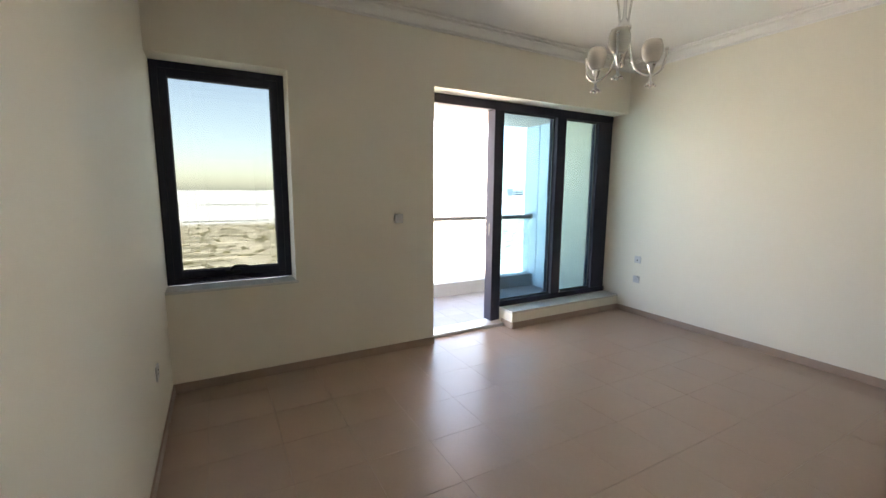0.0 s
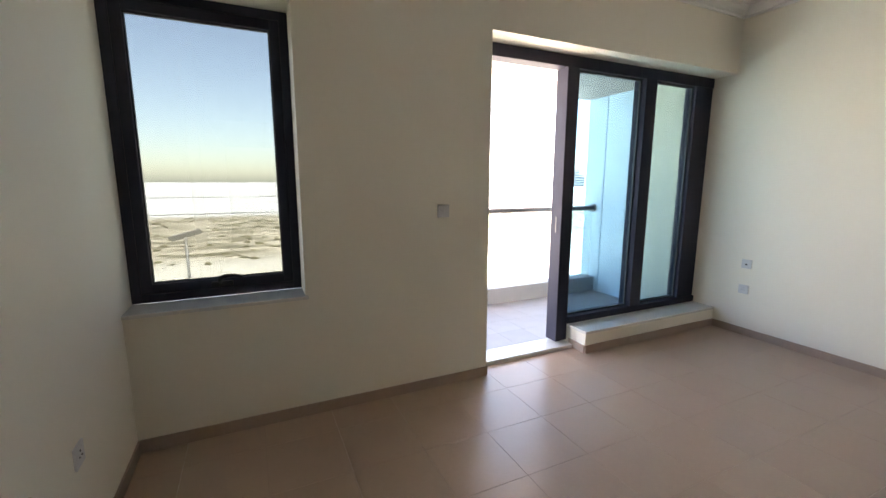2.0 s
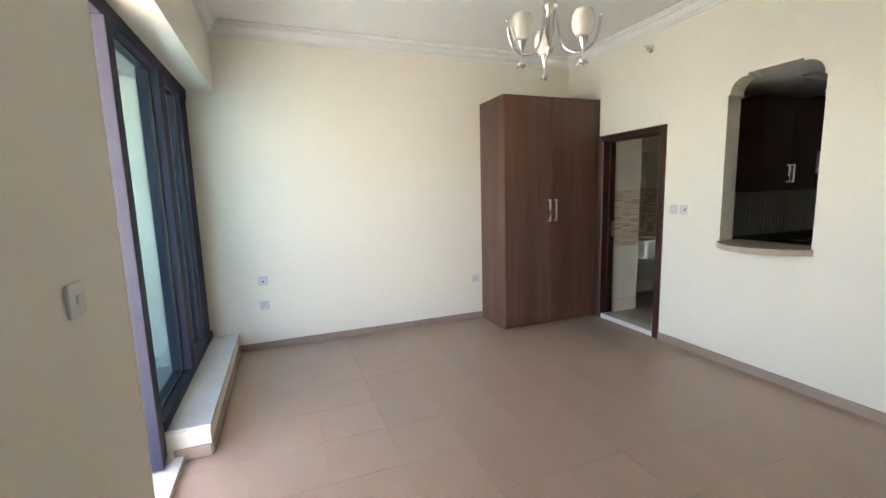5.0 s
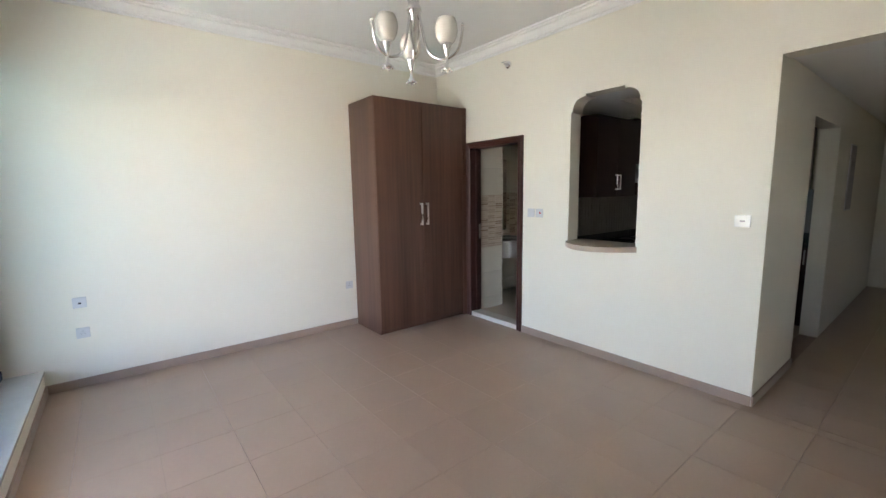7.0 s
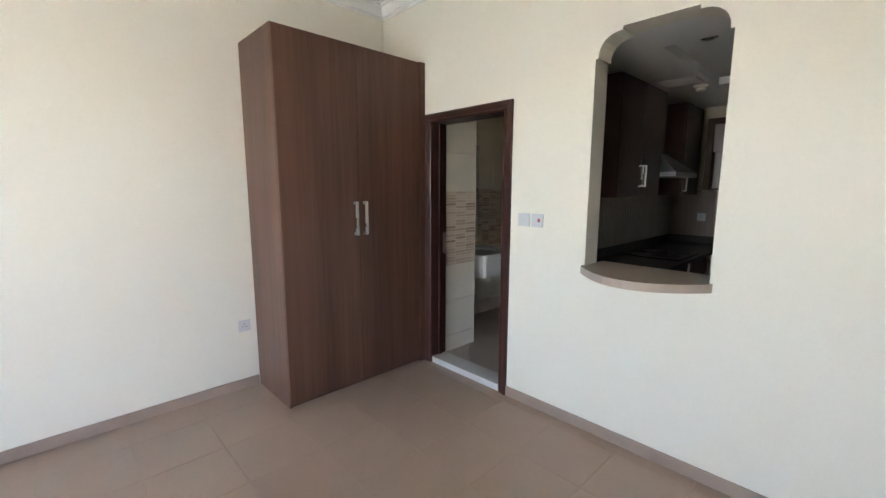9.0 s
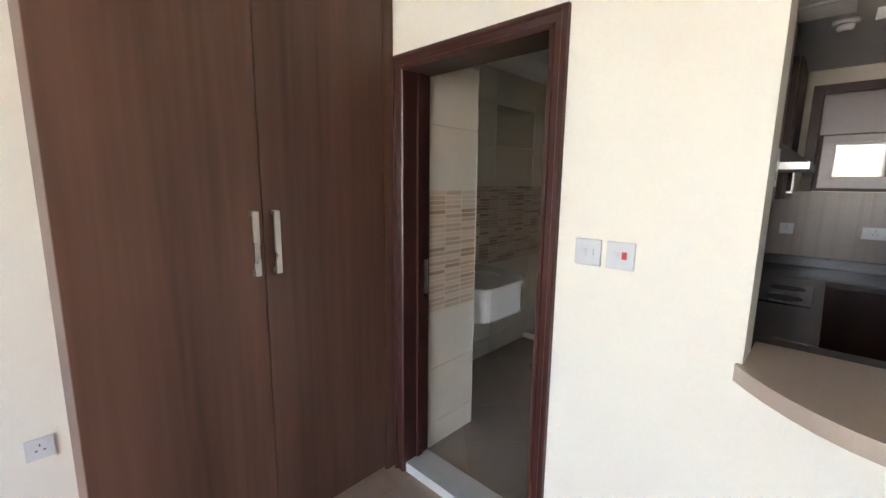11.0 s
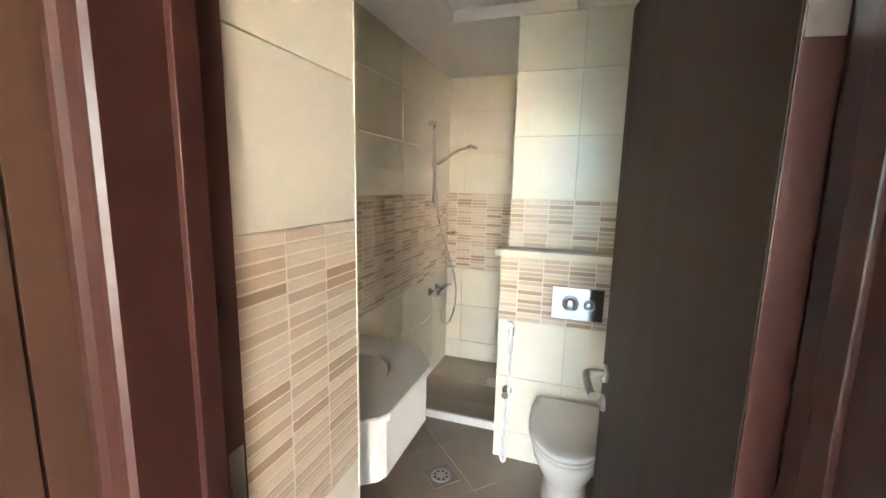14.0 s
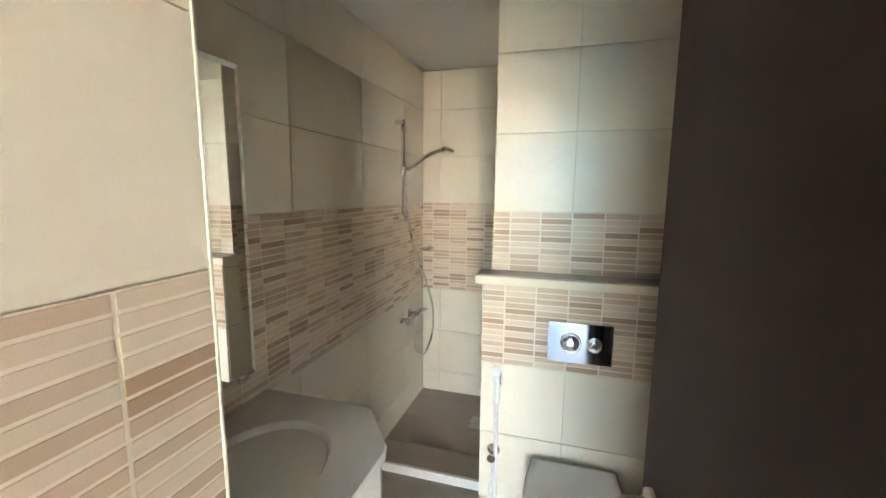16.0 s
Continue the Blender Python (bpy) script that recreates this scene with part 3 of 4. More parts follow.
built("threshold_bathroom", B((3.03, YS - T, -0.05), (3.793, YS + 0.002, 0.022), 0.003), MARBLE, "white marble threshold at the bathroom door")

dr = thing("door_1", (3.04, YS - T, 0), "dark brown veneered bathroom door standing open", "door", kind="structure")
DM = Matrix.Translation((3.036, YS - T - 0.012, 0)) @ Matrix.Rotation(radians(-82.5), 4, "Z")


def turned(bm):
    bm.transform(DM)
    return bm


leaf = part("leaf", turned(B((0.004, -0.002, 0.03), (0.752, 0.040, 2.045), 0.002)), DOORW, dr)
part("edge_band", turned(B((0.0, -0.001, 0.03), (0.004, 0.039, 2.045), 0.001)), MAHOG, dr)
for z in (0.28, 1.03, 1.78):
    hg = bmesh.new()
    bx(hg, (-0.002, 0.002, z - 0.05), (0.0, 0.037, z + 0.05))
    tube(hg, [(-0.005, -0.008, z - 0.05), (-0.005, -0.008, z + 0.05)], 0.006, 10)
    part("hinge", turned(hg), NICKEL, dr, "brushed steel hinge")
for side in (1, -1):
    y0 = 0.040 if side > 0 else -0.002
    hn = bmesh.new()
    lathe(hn, [(0.026, y0), (0.026, y0 + side * 0.009)], (0.695, 0, 1.055), 24, "y")
    tube(hn, curve_pts([(0.695, y0, 1.055), (0.695, y0 + side * 0.035, 1.055), (0.688, y0 + side * 0.055, 1.055), (0.66, y0 + side * 0.06, 1.052), (0.60, y0 + side * 0.06, 1.048), (0.57, y0 + side * 0.058, 1.046)]), 0.0105, 12)
    part("door_handle", turned(hn), NICKEL, dr, "brushed nickel lever handle")
    kh = bmesh.new()
    lathe(kh, [(0.024, y0), (0.024, y0 + side * 0.009), (0.010, y0 + side * 0.009), (0.010, y0 + side * 0.016)], (0.695, 0, 0.965), 24, "y")
    part("lock_rose", turned(kh), NICKEL, dr, "round nickel lock rose")


# ---- switches and sockets ----
def plate(name, at, n, wdt, hgt, label, bits, category="switch"):
    """A wall plate at a place, with its normal n, and small raised or dark bits (u, v, width, height, material)."""
    s = thing(name, at, label, category, "wall plates")
    n = Vector(n)
    u = Vector((0, 0, 1)).cross(n)

    def slab(cu, cv, ww, hh, d0, d1, bevel):
        c = Vector(at) + u * cu + Vector((0, 0, cv))
        a, b = c - u * ww / 2 + n * d0 - Vector((0, 0, hh / 2)), c + u * ww / 2 + n * d1 + Vector((0, 0, hh / 2))
        return B(a, b, bevel)

    part("plate", slab(0, 0, wdt, hgt, 0.0, 0.009, 0.003), CERAM if category == "thermostat" else PLASTIC, s)
    for nm, cu, cv, ww, hh, m in bits:
        part(nm, slab(cu, cv, ww, hh, 0.007, 0.0125, 0.0015), m, s)


ROCK = [("rocker", 0, 0, 0.022, 0.022, PLASTIC)]
# pin holes are raised dark pieces coloured like the shade inside
SOCK = [("pin_hole", 0, 0.016, 0.005, 0.009, DARK), ("pin_hole", -0.012, -0.006, 0.009, 0.004, DARK), ("pin_hole", 0.012, -0.006, 0.009, 0.004, DARK), ("rocker", 0.024, 0.024, 0.012, 0.018, PLASTIC)]
plate("light_switch", (1.283, YN, 1.276), (0, -1, 0), 0.088, 0.088, "white square light switch beside the balcony door", ROCK)
plate("data_socket", (XE, 3.187, 0.684), (-1, 0, 0), 0.088, 0.088, "white square data socket on the wall", [("port", 0, -0.005, 0.018, 0.014, DARK)], "socket")
plate("power_socket", (XE, 3.19, 0.429), (-1, 0, 0), 0.088, 0.088, "white square power socket above the skirting", SOCK, "socket")
plate("power_socket", (XE, 0.80, 0.465), (-1, 0, 0), 0.088, 0.088, "white square power socket beside the wardrobe", SOCK, "socket")
plate("power_socket", (XW, 2.72, 0.45), (1, 0, 0), 0.088, 0.088, "white square power socket below the window", SOCK, "socket")
plate("light_switch", (2.852, YS, 1.303), (0, 1, 0), 0.09, 0.09, "white light switch beside the bathroom door", [("rocker", -0.013, 0, 0.017, 0.024, PLASTIC), ("rocker", 0.013, 0, 0.017, 0.024, PLASTIC)])
plate("heater_switch", (2.744, YS, 1.303), (0, 1, 0), 0.09, 0.09, "white heater switch with a red rocker", [("rocker", -0.014, 0, 0.020, 0.024, PLASTIC), ("red_rocker", 0.014, 0.002, 0.015, 0.024, REDP)])
plate("thermostat", (0.97, YS, 1.301), (0, 1, 0), 0.098, 0.084, "white rectangular thermostat near the wall corner", [("display", 0, 0, 0.03, 0.012, KITL)], "thermostat")
plate("meter_panel", (CX, -3.55, 1.62), (-1, 0, 0), 0.34, 0.72, "tall grey service panel on the corridor wall", [("door", 0, 0, 0.31, 0.69, KITL), ("lock", 0.10, 0, 0.02, 0.03, DARK)], "panel")

spk = thing("sprinkler", (3.19, YS, 2.87), "small chrome sidewall sprinkler head below the cornice", "sprinkler")
part("escutcheon", lathe(bmesh.new(), [(0.038, YS), (0.036, YS + 0.012), (0.02, YS + 0.016)], (3.19, 0, 2.87), 24, "y"), CHROME, spk)
nz = bmesh.new()
lathe(nz, [(0.012, YS + 0.012), (0.012, YS + 0.05), (0.006, YS + 0.065)], (3.19, 0, 2.87), 14, "y")
bx(nz, (3.165, YS + 0.058, 2.884), (3.215, YS + 0.085, 2.888))
part("nozzle", nz, NICKEL, spk)

# ---- chandelier ----
CHX, CHY, CHZ, CS = 1.895, 1.565, 2.225, 0.82
ch = thing("chandelier", (CHX, CHY, H), "three-arm chrome chandelier with opal glass shades, unlit", "chandelier")
part("canopy", lathe(bmesh.new(), [(0.07, H - 0.001), (0.068, H - 0.02), (0.04, H - 0.035), (0.014, H - 0.045)], (CHX, CHY, 0), 28), CHROME, ch)
part("stem", lathe(bmesh.new(), [(0.011, H - 0.04), (0.011, CHZ + 0.34), (0.014, CHZ + 0.30), (0.038, CHZ + 0.26), (0.040, CHZ + 0.245), (0.024, CHZ + 0.22), (0.028, CHZ + 0.12), (0.012, CHZ + 0.07), (0.018, CHZ + 0.05), (0.006, CHZ + 0.03)], (CHX, CHY, 0), 20), CHROME, ch)
for k in range(3):
    a = radians(213 + 120 * k)
    ux, uy = math.cos(a), math.sin(a)

    def at(r, z):
        return (CHX + ux * r * CS, CHY + uy * r * CS, CHZ + z * CS)

    arm = part("arm", tube(bmesh.new(), curve_pts([at(0.03, 0.30), at(0.045, 0.22), at(0.085, 0.06), at(0.15, 0.0), at(0.23, -0.005), at(0.29, 0.04), at(0.315, 0.13), at(0.318, 0.17)]), 0.0068, 8), CHROME, ch)
    part("tip_ball", lathe(bmesh.new(), [(0.004, -0.009), (0.009, -0.004), (0.009, 0.004), (0.004, 0.009)], at(0.318, 0.175), 12), CHROME, arm)
    ux, uy = math.cos(a + 1.05), math.sin(a + 1.05)
    rod = part("rod", tube(bmesh.new(), curve_pts([at(0.03, 0.30), at(0.042, 0.42), at(0.075, 0.55), at(0.125, 0.66)]), 0.006, 8), CHROME, ch)
    part("tip_ball", lathe(bmesh.new(), [(0.004, -0.009), (0.009, -0.004), (0.009, 0.004), (0.004, 0.009)], at(0.127, 0.665), 12), CHROME, rod)
    ux, uy = math.cos(a), math.sin(a)
    cx, cy, _ = at(0.215, 0)

    def prof(rows):
        return [(r * CS, CHZ + z * CS) for r, z in rows]

    cup = part("cup", lathe(bmesh.new(), prof([(0.004, -0.085), (0.022, -0.08), (0.030, -0.07), (0.010, -0.05), (0.009, 0.0), (0.014, 0.02), (0.028, 0.06), (0.034, 0.08)]), (cx, cy, 0), 20), CHROME, ch)
    for j in range(4):
        b = radians(45 + 90 * j)
        part("bead", lathe(bmesh.new(), [(0.003, -0.008), (0.008, -0.003), (0.008, 0.003), (0.003, 0.008)], (cx + 0.024 * math.cos(b), cy + 0.024 * math.sin(b), CHZ - 0.066), 10), CHROME, cup)
    part("shade", lathe(bmesh.new(), prof([(0.030, 0.075), (0.050, 0.09), (0.064, 0.12), (0.070, 0.155), (0.067, 0.19), (0.054, 0.225), (0.050, 0.225), (0.062, 0.19), (0.064, 0.155), (0.058, 0.125), (0.045, 0.095), (0.02, 0.082)]), (cx, cy, 0), 28), OPAL, ch)

# ---- kitchen ----
ld = thing("hatch_ledge", (2.06, -0.62, 1.0), "beige stone ledge with a curved front in the kitchen hatch", "ledge")
pts = [(1.727, -0.80), (2.393, -0.80), (2.393, YS + 0.001), (2.41, YS + 0.001), (2.41, YS + 0.02)]
pts += [(2.06 + 0.35 * math.cos(a), YS + 0.02 + 0.232 * math.sin(a) ** 2) for a in [radians(k) for k in range(10, 171, 10)]]
pts += [(1.71, YS + 0.02), (1.71, YS + 0.001), (1.727, YS + 0.001)]
lb = bmesh.new()
prism(lb, pts, 1.0, 1.045, "z")
part("slab", lb, LEDGE, ld)

ct = thing("worktop", (2.3, -2.2, 0.9), "dark granite kitchen worktop running round three sides", "worktop")
cw = bmesh.new()
bx(cw, (2.24, -2.95, 0.87), (KE, -1.36, 0.905), 0.003)
bx(cw, (0.98, KS, 0.87), (KE, -2.953, 0.905), 0.003)
part("slab", cw, COUNTER, ct)
cs = bmesh.new()
bx(cs, (1.5, -1.357, 0.87), (KE, -1.22, 0.905), 0.003)
bx(cs, (2.16, -1.217, 0.87), (KE, YS - T, 0.905), 0.003)
bx(cs, (1.5, -1.217, 0.87), (1.66, YS - T, 0.905), 0.003)
bx(cs, (1.663, -0.86, 0.87), (2.157, YS - T, 0.905), 0.003)
part("sink_run", cs, COUNTER, ct)
up = bmesh.new()
bx(up, (0.98, KS, 0.905), (KE, KS + 0.018, 0.985), 0.002)
bx(up, (KE - 0.018, KS + 0.02, 0.905), (KE, YS - T, 0.985), 0.002)
part("upstand", up, COUNTER, ct)
sinkt = thing("sink", (1.91, -1.04, 0.72), "stainless steel sink set into the worktop", "sink")
sb = bmesh.new()
bx(sb, (1.665, -1.215, 0.72), (2.155, -0.862, 0.728))
for lo, hi in (((1.665, -1.215, 0.728), (1.672, -0.862, 0.90)), ((2.148, -1.215, 0.728), (2.155, -0.862, 0.90)), ((1.672, -1.215, 0.728), (2.148, -1.208, 0.90)), ((1.672, -0.869, 0.728), (2.148, -0.862, 0.90))):
    bx(sb, lo, hi)
part("bowl", sb, STEEL, sinkt)
fc = thing("kitchen_tap", (1.90, -0.82, 0.905), "chrome kitchen mixer tap behind the ledge", "tap")
part("body", lathe(bmesh.new(), [(0.026, 0.905), (0.026, 0.915), (0.02, 0.92), (0.02, 1.0), (0.012, 1.01)], (1.90, -0.82, 0), 20), CHROME, fc)
part("spout", tube(bmesh.new(), curve_pts([(1.90, -0.82, 0.96), (1.915, -0.88, 0.985), (1.935, -0.97, 1.02), (1.95, -1.04, 1.045), (1.953, -1.055, 1.03)]), 0.013), CHROME, fc)
part("lever", tube(bmesh.new(), [(1.90, -0.82, 1.0), (1.85, -0.86, 1.015), (1.78, -0.92, 1.03)], [0.010, 0.009, 0.006]), CHROME, fc)


def front(parent, lo, hi, n, handle=None, material=KITW):
    d = part("door", B(lo, hi, 0.002), material, parent)
    if handle:
        (x, y, z0, z1) = handle
        nx, ny = n
        h = bmesh.new()
        bx(h, (x + nx * 0.026 - 0.006, y + ny * 0.026 - 0.006, z0), (x + nx * 0.026 + 0.006, y + ny * 0.026 + 0.006, z1), 0.002)
        for z in (z0, z1 - 0.012):
            bx(h, (min(x, x + nx * 0.022) - abs(ny) * 0.005, min(y, y + ny * 0.022) - abs(nx) * 0.005, z), (max(x, x + nx * 0.022) + abs(ny) * 0.005, max(y, y + ny * 0.022) + abs(nx) * 0.005, z + 0.012))
        part("handle", h, NICKEL, d, "brushed nickel bar handle")
    return d


def base_cab(x0, x1, y0, y1, n, label):
    c = thing("base_cabinet", ((x0 + x1) / 2, (y0 + y1) / 2, 0), label, "cabinet", "kitchen base cabinets")
    part("body", B((x0, y0, 0.10), (x1, y1, 0.868)), KITW, c)
    part("plinth", B((x0 + 0.03, y0 + 0.03, FZ), (x1 - 0.03, y1 - 0.03, 0.10)), KITW, c)
    nx, ny = n
    if nx:
        front(c, (x0 - 0.02, y0 + 0.002, 0.11), (x0 - 0.001, y1 - 0.002, 0.862), n, (x0 - 0.02, y0 + 0.06, 0.68, 0.84))
    else:
        yy = y1 if ny > 0 else y0
        front(c, (x0 + 0.002, min(yy, yy + ny * 0.019), 0.11), (x1 - 0.002, max(yy, yy + ny * 0.019), 0.862), n, (x0 + 0.06, yy + ny * 0.019, 0.68, 0.84))


base_cab(2.30, KE, -1.96, -1.38, (-1, 0), "dark brown kitchen base cabinet beside the sink run")
base_cab(2.30, KE, -2.93, -1.965, (-1, 0), "dark brown kitchen base cabinet under the hob")
base_cab(0.985, 1.62, KS + 0.004, -3.01, (0, 1), "dark brown kitchen base cabinet along the back wall")
base_cab(1.625, 2.25, KS + 0.004, -3.01, (0, 1), "dark brown kitchen base cabinet along the back wall")

hob = thing("hob", (2.53, -2.33, 0.905), "black glass hob set on the worktop", "hob")
part("glass", B((2.29, -2.62, 0.905), (2.77, -2.04, 0.911), 0.002), BLACKG, hob)
for x, y in ((2.41, -2.18), (2.41, -2.48), (2.65, -2.18), (2.65, -2.48)):
    part("zone_ring", lathe(bmesh.new(), [(0.085, 0.9112), (0.085, 0.9118)], (x, y, 0), 28), DARK, hob)


def wall_cab(y0, y1, label, hz, two=False):
    c = thing("wall_cabinet", (2.68, (y0 + y1) / 2, 1.45), label, "cabinet", "kitchen wall cabinets")
    part("body", B((2.52, y0, 1.45), (KE - 0.002, y1, 2.33)), KITW, c)
    ym = (y0 + y1) / 2
    if two:
        front(c, (2.50, ym + 0.002, 1.455), (2.519, y1 - 0.002, 2.325), (-1, 0), (2.50, ym + 0.035, hz, hz + 0.17))
        front(c, (2.50, y0 + 0.002, 1.455), (2.519, ym - 0.002, 2.325), (-1, 0), (2.50, ym - 0.035, hz, hz + 0.17))
    else:
        front(c, (2.50, y0 + 0.002, 1.455), (2.519, y1 - 0.002, 2.325), (-1, 0), (2.50, y1 - 0.05, hz, hz + 0.17))


wall_cab(-2.05, -1.20, "dark brown two-door kitchen wall cabinet", 1.53, True)
wall_cab(-3.20, -2.67, "dark brown kitchen wall cabinet in the corner", 1.49)
hood = thing("cooker_hood", (2.66, -2.36, 1.62), "stainless steel chimney hood above the hob", "cooker hood")
hb = bmesh.new()
lo4 = [(2.38, -2.66), (KE - 0.003, -2.66), (KE - 0.003, -2.06), (2.38, -2.06)]
hi4 = [(2.60, -2.48), (KE - 0.003, -2.48), (KE - 0.003, -2.24), (2.60, -2.24)]
ra = [hb.verts.new((x, y, 1.66)) for x, y in lo4]
rb2 = [hb.verts.new((x, y, 1.84)) for x, y in hi4]
hb.faces.new(ra[::-1])
hb.faces.new(rb2)
for i in range(4):
    hb.faces.new((ra[i], ra[(i + 1) % 4], rb2[(i + 1) % 4], rb2[i]))
bmesh.ops.recalc_face_normals(hb, faces=hb.faces[:])
part("canopy", hb, STEEL, hood)
part("lip", B((2.375, -2.664, 1.62), (KE - 0.003, -2.056, 1.66), 0.003), STEEL, hood)
part("chimney", B((2.62, -2.47, 1.84), (KE - 0.003, -2.25, 2.398), 0.003), KITW, hood)

mc = thing("microwave_cabinet", (1.75, -3.36, 1.5), "dark framed kitchen wall unit holding the microwave", "cabinet")
mb = bmesh.new()
bx(mb, (2.40, KS + 0.003, 1.50), (2.46, -3.20, 2.23), 0.002)
bx(mb, (1.15, KS + 0.003, 2.17), (2.40, -3.20, 2.23), 0.002)
bx(mb, (1.15, KS + 0.003, 1.50), (1.21, -3.20, 2.17), 0.002)
bx(mb, (1.21, KS + 0.003, 1.50), (2.40, KS + 0.02, 2.17))
part("body", mb, KITW, mc)
# lighter than its frame: the light it reflects is painted into the colour
part("flap", B((1.213, -3.24, 1.893), (2.397, -3.22, 2.167), 0.002), KITL, mc)
mw = thing("microwave", (1.95, -3.36, 1.52), "built-in stainless steel microwave with a dark glass door", "microwave")
part("body", B((1.66, -3.52, 1.525), (2.37, -3.215, 1.885), 0.003), MWSTEEL, mw)
trim = bmesh.new()
for lo, hi in (((1.66, 1.525), (2.37, 1.585)), ((1.66, 1.835), (2.37, 1.885)), ((1.66, 1.585), (1.71, 1.835)), ((2.31, 1.585), (2.37, 1.835))):
    bx(trim, (lo[0], -3.213, lo[1]), (hi[0], -3.195, hi[1]), 0.002)
part("trim_frame", trim, MWSTEEL, mw)
part("door", B((1.88, -3.213, 1.60), (2.30, -3.20, 1.82), 0.003), SCREEN, mw, "dark reflecting glass door")
cp = part("control_panel", B((1.72, -3.213, 1.60), (1.875, -3.2, 1.82), 0.003), MWSTEEL, mw)
for z in (1.66, 1.76):
    part("knob", lathe(bmesh.new(), [(0.022, -3.2), (0.02, -3.18)], (1.795, 0, z), 20, "y"), MWSTEEL, cp)
sl = thing("wall_backsplash", (1.9, KS, 0.985), "ribbed grey-brown tile backsplash behind the worktop", "backsplash", kind="structure")
part("backing", B((0.985, KS, 0.986), (KE - 0.002, KS + 0.008, 1.498)), SPLASH, sl)
for i in range(62):
    x = 0.99 + i * 0.030
    if x < KE - 0.03:
        part("tile", B((x, KS, 0.986), (x + 0.026, KS + 0.010 + 0.003 * (i % 2), 1.498)), SPLASH, sl)
se = thing("wall_backsplash_side", (KE, -2.2, 0.985), "ribbed grey-brown tile backsplash beside the hob", "backsplash", kind="structure")
part("backing", B((KE - 0.008, KS + 0.016, 0.986), (KE, YS - T - 0.002, 1.448)), SPLASH, se)
for i in range(92):
    y = KS + 0.02 + i * 0.030
    if y < YS - T - 0.03:
        part("tile", B((KE - 0.010 - 0.003 * (i % 2), y, 0.986), (KE, y + 0.026, 1.448)), SPLASH, se)
plate("power_socket", (2.52, KS + 0.014, 1.20), (0, 1, 0), 0.088, 0.088, "white power socket on the kitchen backsplash", SOCK, "socket")
plate("power_socket", (2.02, KS + 0.014, 1.20), (0, 1, 0), 0.14, 0.088, "white double power socket on the kitchen backsplash", SOCK, "socket")


def grille(name, cx, cy, z, wx, wy, label):
    g2 = thing(name, (cx, cy, z), label, "vent")
    part("frame", ring_flat(cx, cy, z, wx, wy, 0.025), CEIL, g2)
    # dark sheet added as the shade seen between the slats
    part("backing", B((cx - wx / 2 + 0.02, cy - wy / 2 + 0.02, z - 0.002), (cx + wx / 2 - 0.02, cy + wy / 2 - 0.02, z - 0.0005)), DARK, g2)
    k = int((wy - 0.05) / 0.022)
    for i in range(k):
        y = cy - wy / 2 + 0.03 + i * 0.022
        s = B((-wx / 2 + 0.025, -0.009, -0.0008), (wx / 2 - 0.025, 0.009, 0.0008))
        s.transform(Matrix.Translation((cx, y, z - 0.008)) @ Matrix.Rotation(radians(35), 4, "X"))
        part("slat", s, CEIL, g2)


def ring_flat(cx, cy, z, wx, wy, b):
    bm = bmesh.new()
    bx(bm, (cx - wx / 2, cy - wy / 2, z - 0.012), (cx - wx / 2 + b, cy + wy / 2, z), 0.002)
    bx(bm, (cx + wx / 2 - b, cy - wy / 2, z - 0.012), (cx + wx / 2, cy + wy / 2, z), 0.002)
    bx(bm, (cx - wx / 2 + b, cy - wy / 2, z - 0.012), (cx + wx / 2 - b, cy - wy / 2 + b, z), 0.002)
    bx(bm, (cx - wx / 2 + b, cy + wy / 2 - b, z - 0.012), (cx + wx / 2 - b, cy + wy / 2, z), 0.002)
    return bm


grille("ceiling_vent", 2.42, -2.10, KH, 0.30, 0.24, "white square air grille in the kitchen ceiling")
sd = thing("smoke_detector", (2.33, -2.36, KH), "white round smoke detector on the kitchen ceiling", "smoke detector")
part("base", lathe(bmesh.new(), [(0.055, KH), (0.055, KH - 0.015), (0.042, KH - 0.022)], (2.33, -2.36, 0), 24), CEIL, sd)
part("sensor", lathe(bmesh.new(), [(0.038, KH - 0.02), (0.034, KH - 0.045), (0.022, KH - 0.055)], (2.33, -2.36, 0), 24), CEIL, sd)
for x, y in ((1.95, -2.62), (2.02, -1.3)):
    kd = thing("downlight", (x, y, KH), "small unlit round downlight in the kitchen ceiling", "lamp", "kitchen downlights")
    zc = KH if y < -2.45 else KH + 0.06
    part("bezel", lathe(bmesh.new(), [(0.05, zc), (0.048, zc - 0.008), (0.034, zc - 0.008)], (x, y, 0), 24), CHROME, kd)
    part("lens", lathe(bmesh.new(), [(0.03, zc - 0.008), (0.028, zc - 0.010)], (x, y, 0), 24), DARK, kd)

# ---- bathroom things ----
van = thing("washbasin_unit", (4.1, -1.51, 0.62), "wall-hung white ceramic washbasin with cut corners", "washbasin")
vo = [(4.398, -1.137), (4.398, -1.90), (3.99, -1.90), (3.945, -1.885), (3.815, -1.715), (3.803, -1.68), (3.803, -1.315), (3.82, -1.28), (3.905, -1.215), (3.95, -1.137)]
vi = [(4.398, -1.137), (4.398, -1.885), (4.0, -1.885), (3.955, -1.87), (3.828, -1.705), (3.818, -1.675), (3.818, -1.32), (3.832, -1.288), (3.915, -1.225), (3.96, -1.137)]
vb = bmesh.new()
prism(vb, vi, 0.62, 0.828, "z")
part("apron", vb, CERAM, van)
# rim with an oval hole, joined ring to ring
vt = bmesh.new()
seg = 40
BCX, BCY, BRX, BRY = 4.115, -1.51, 0.185, 0.245


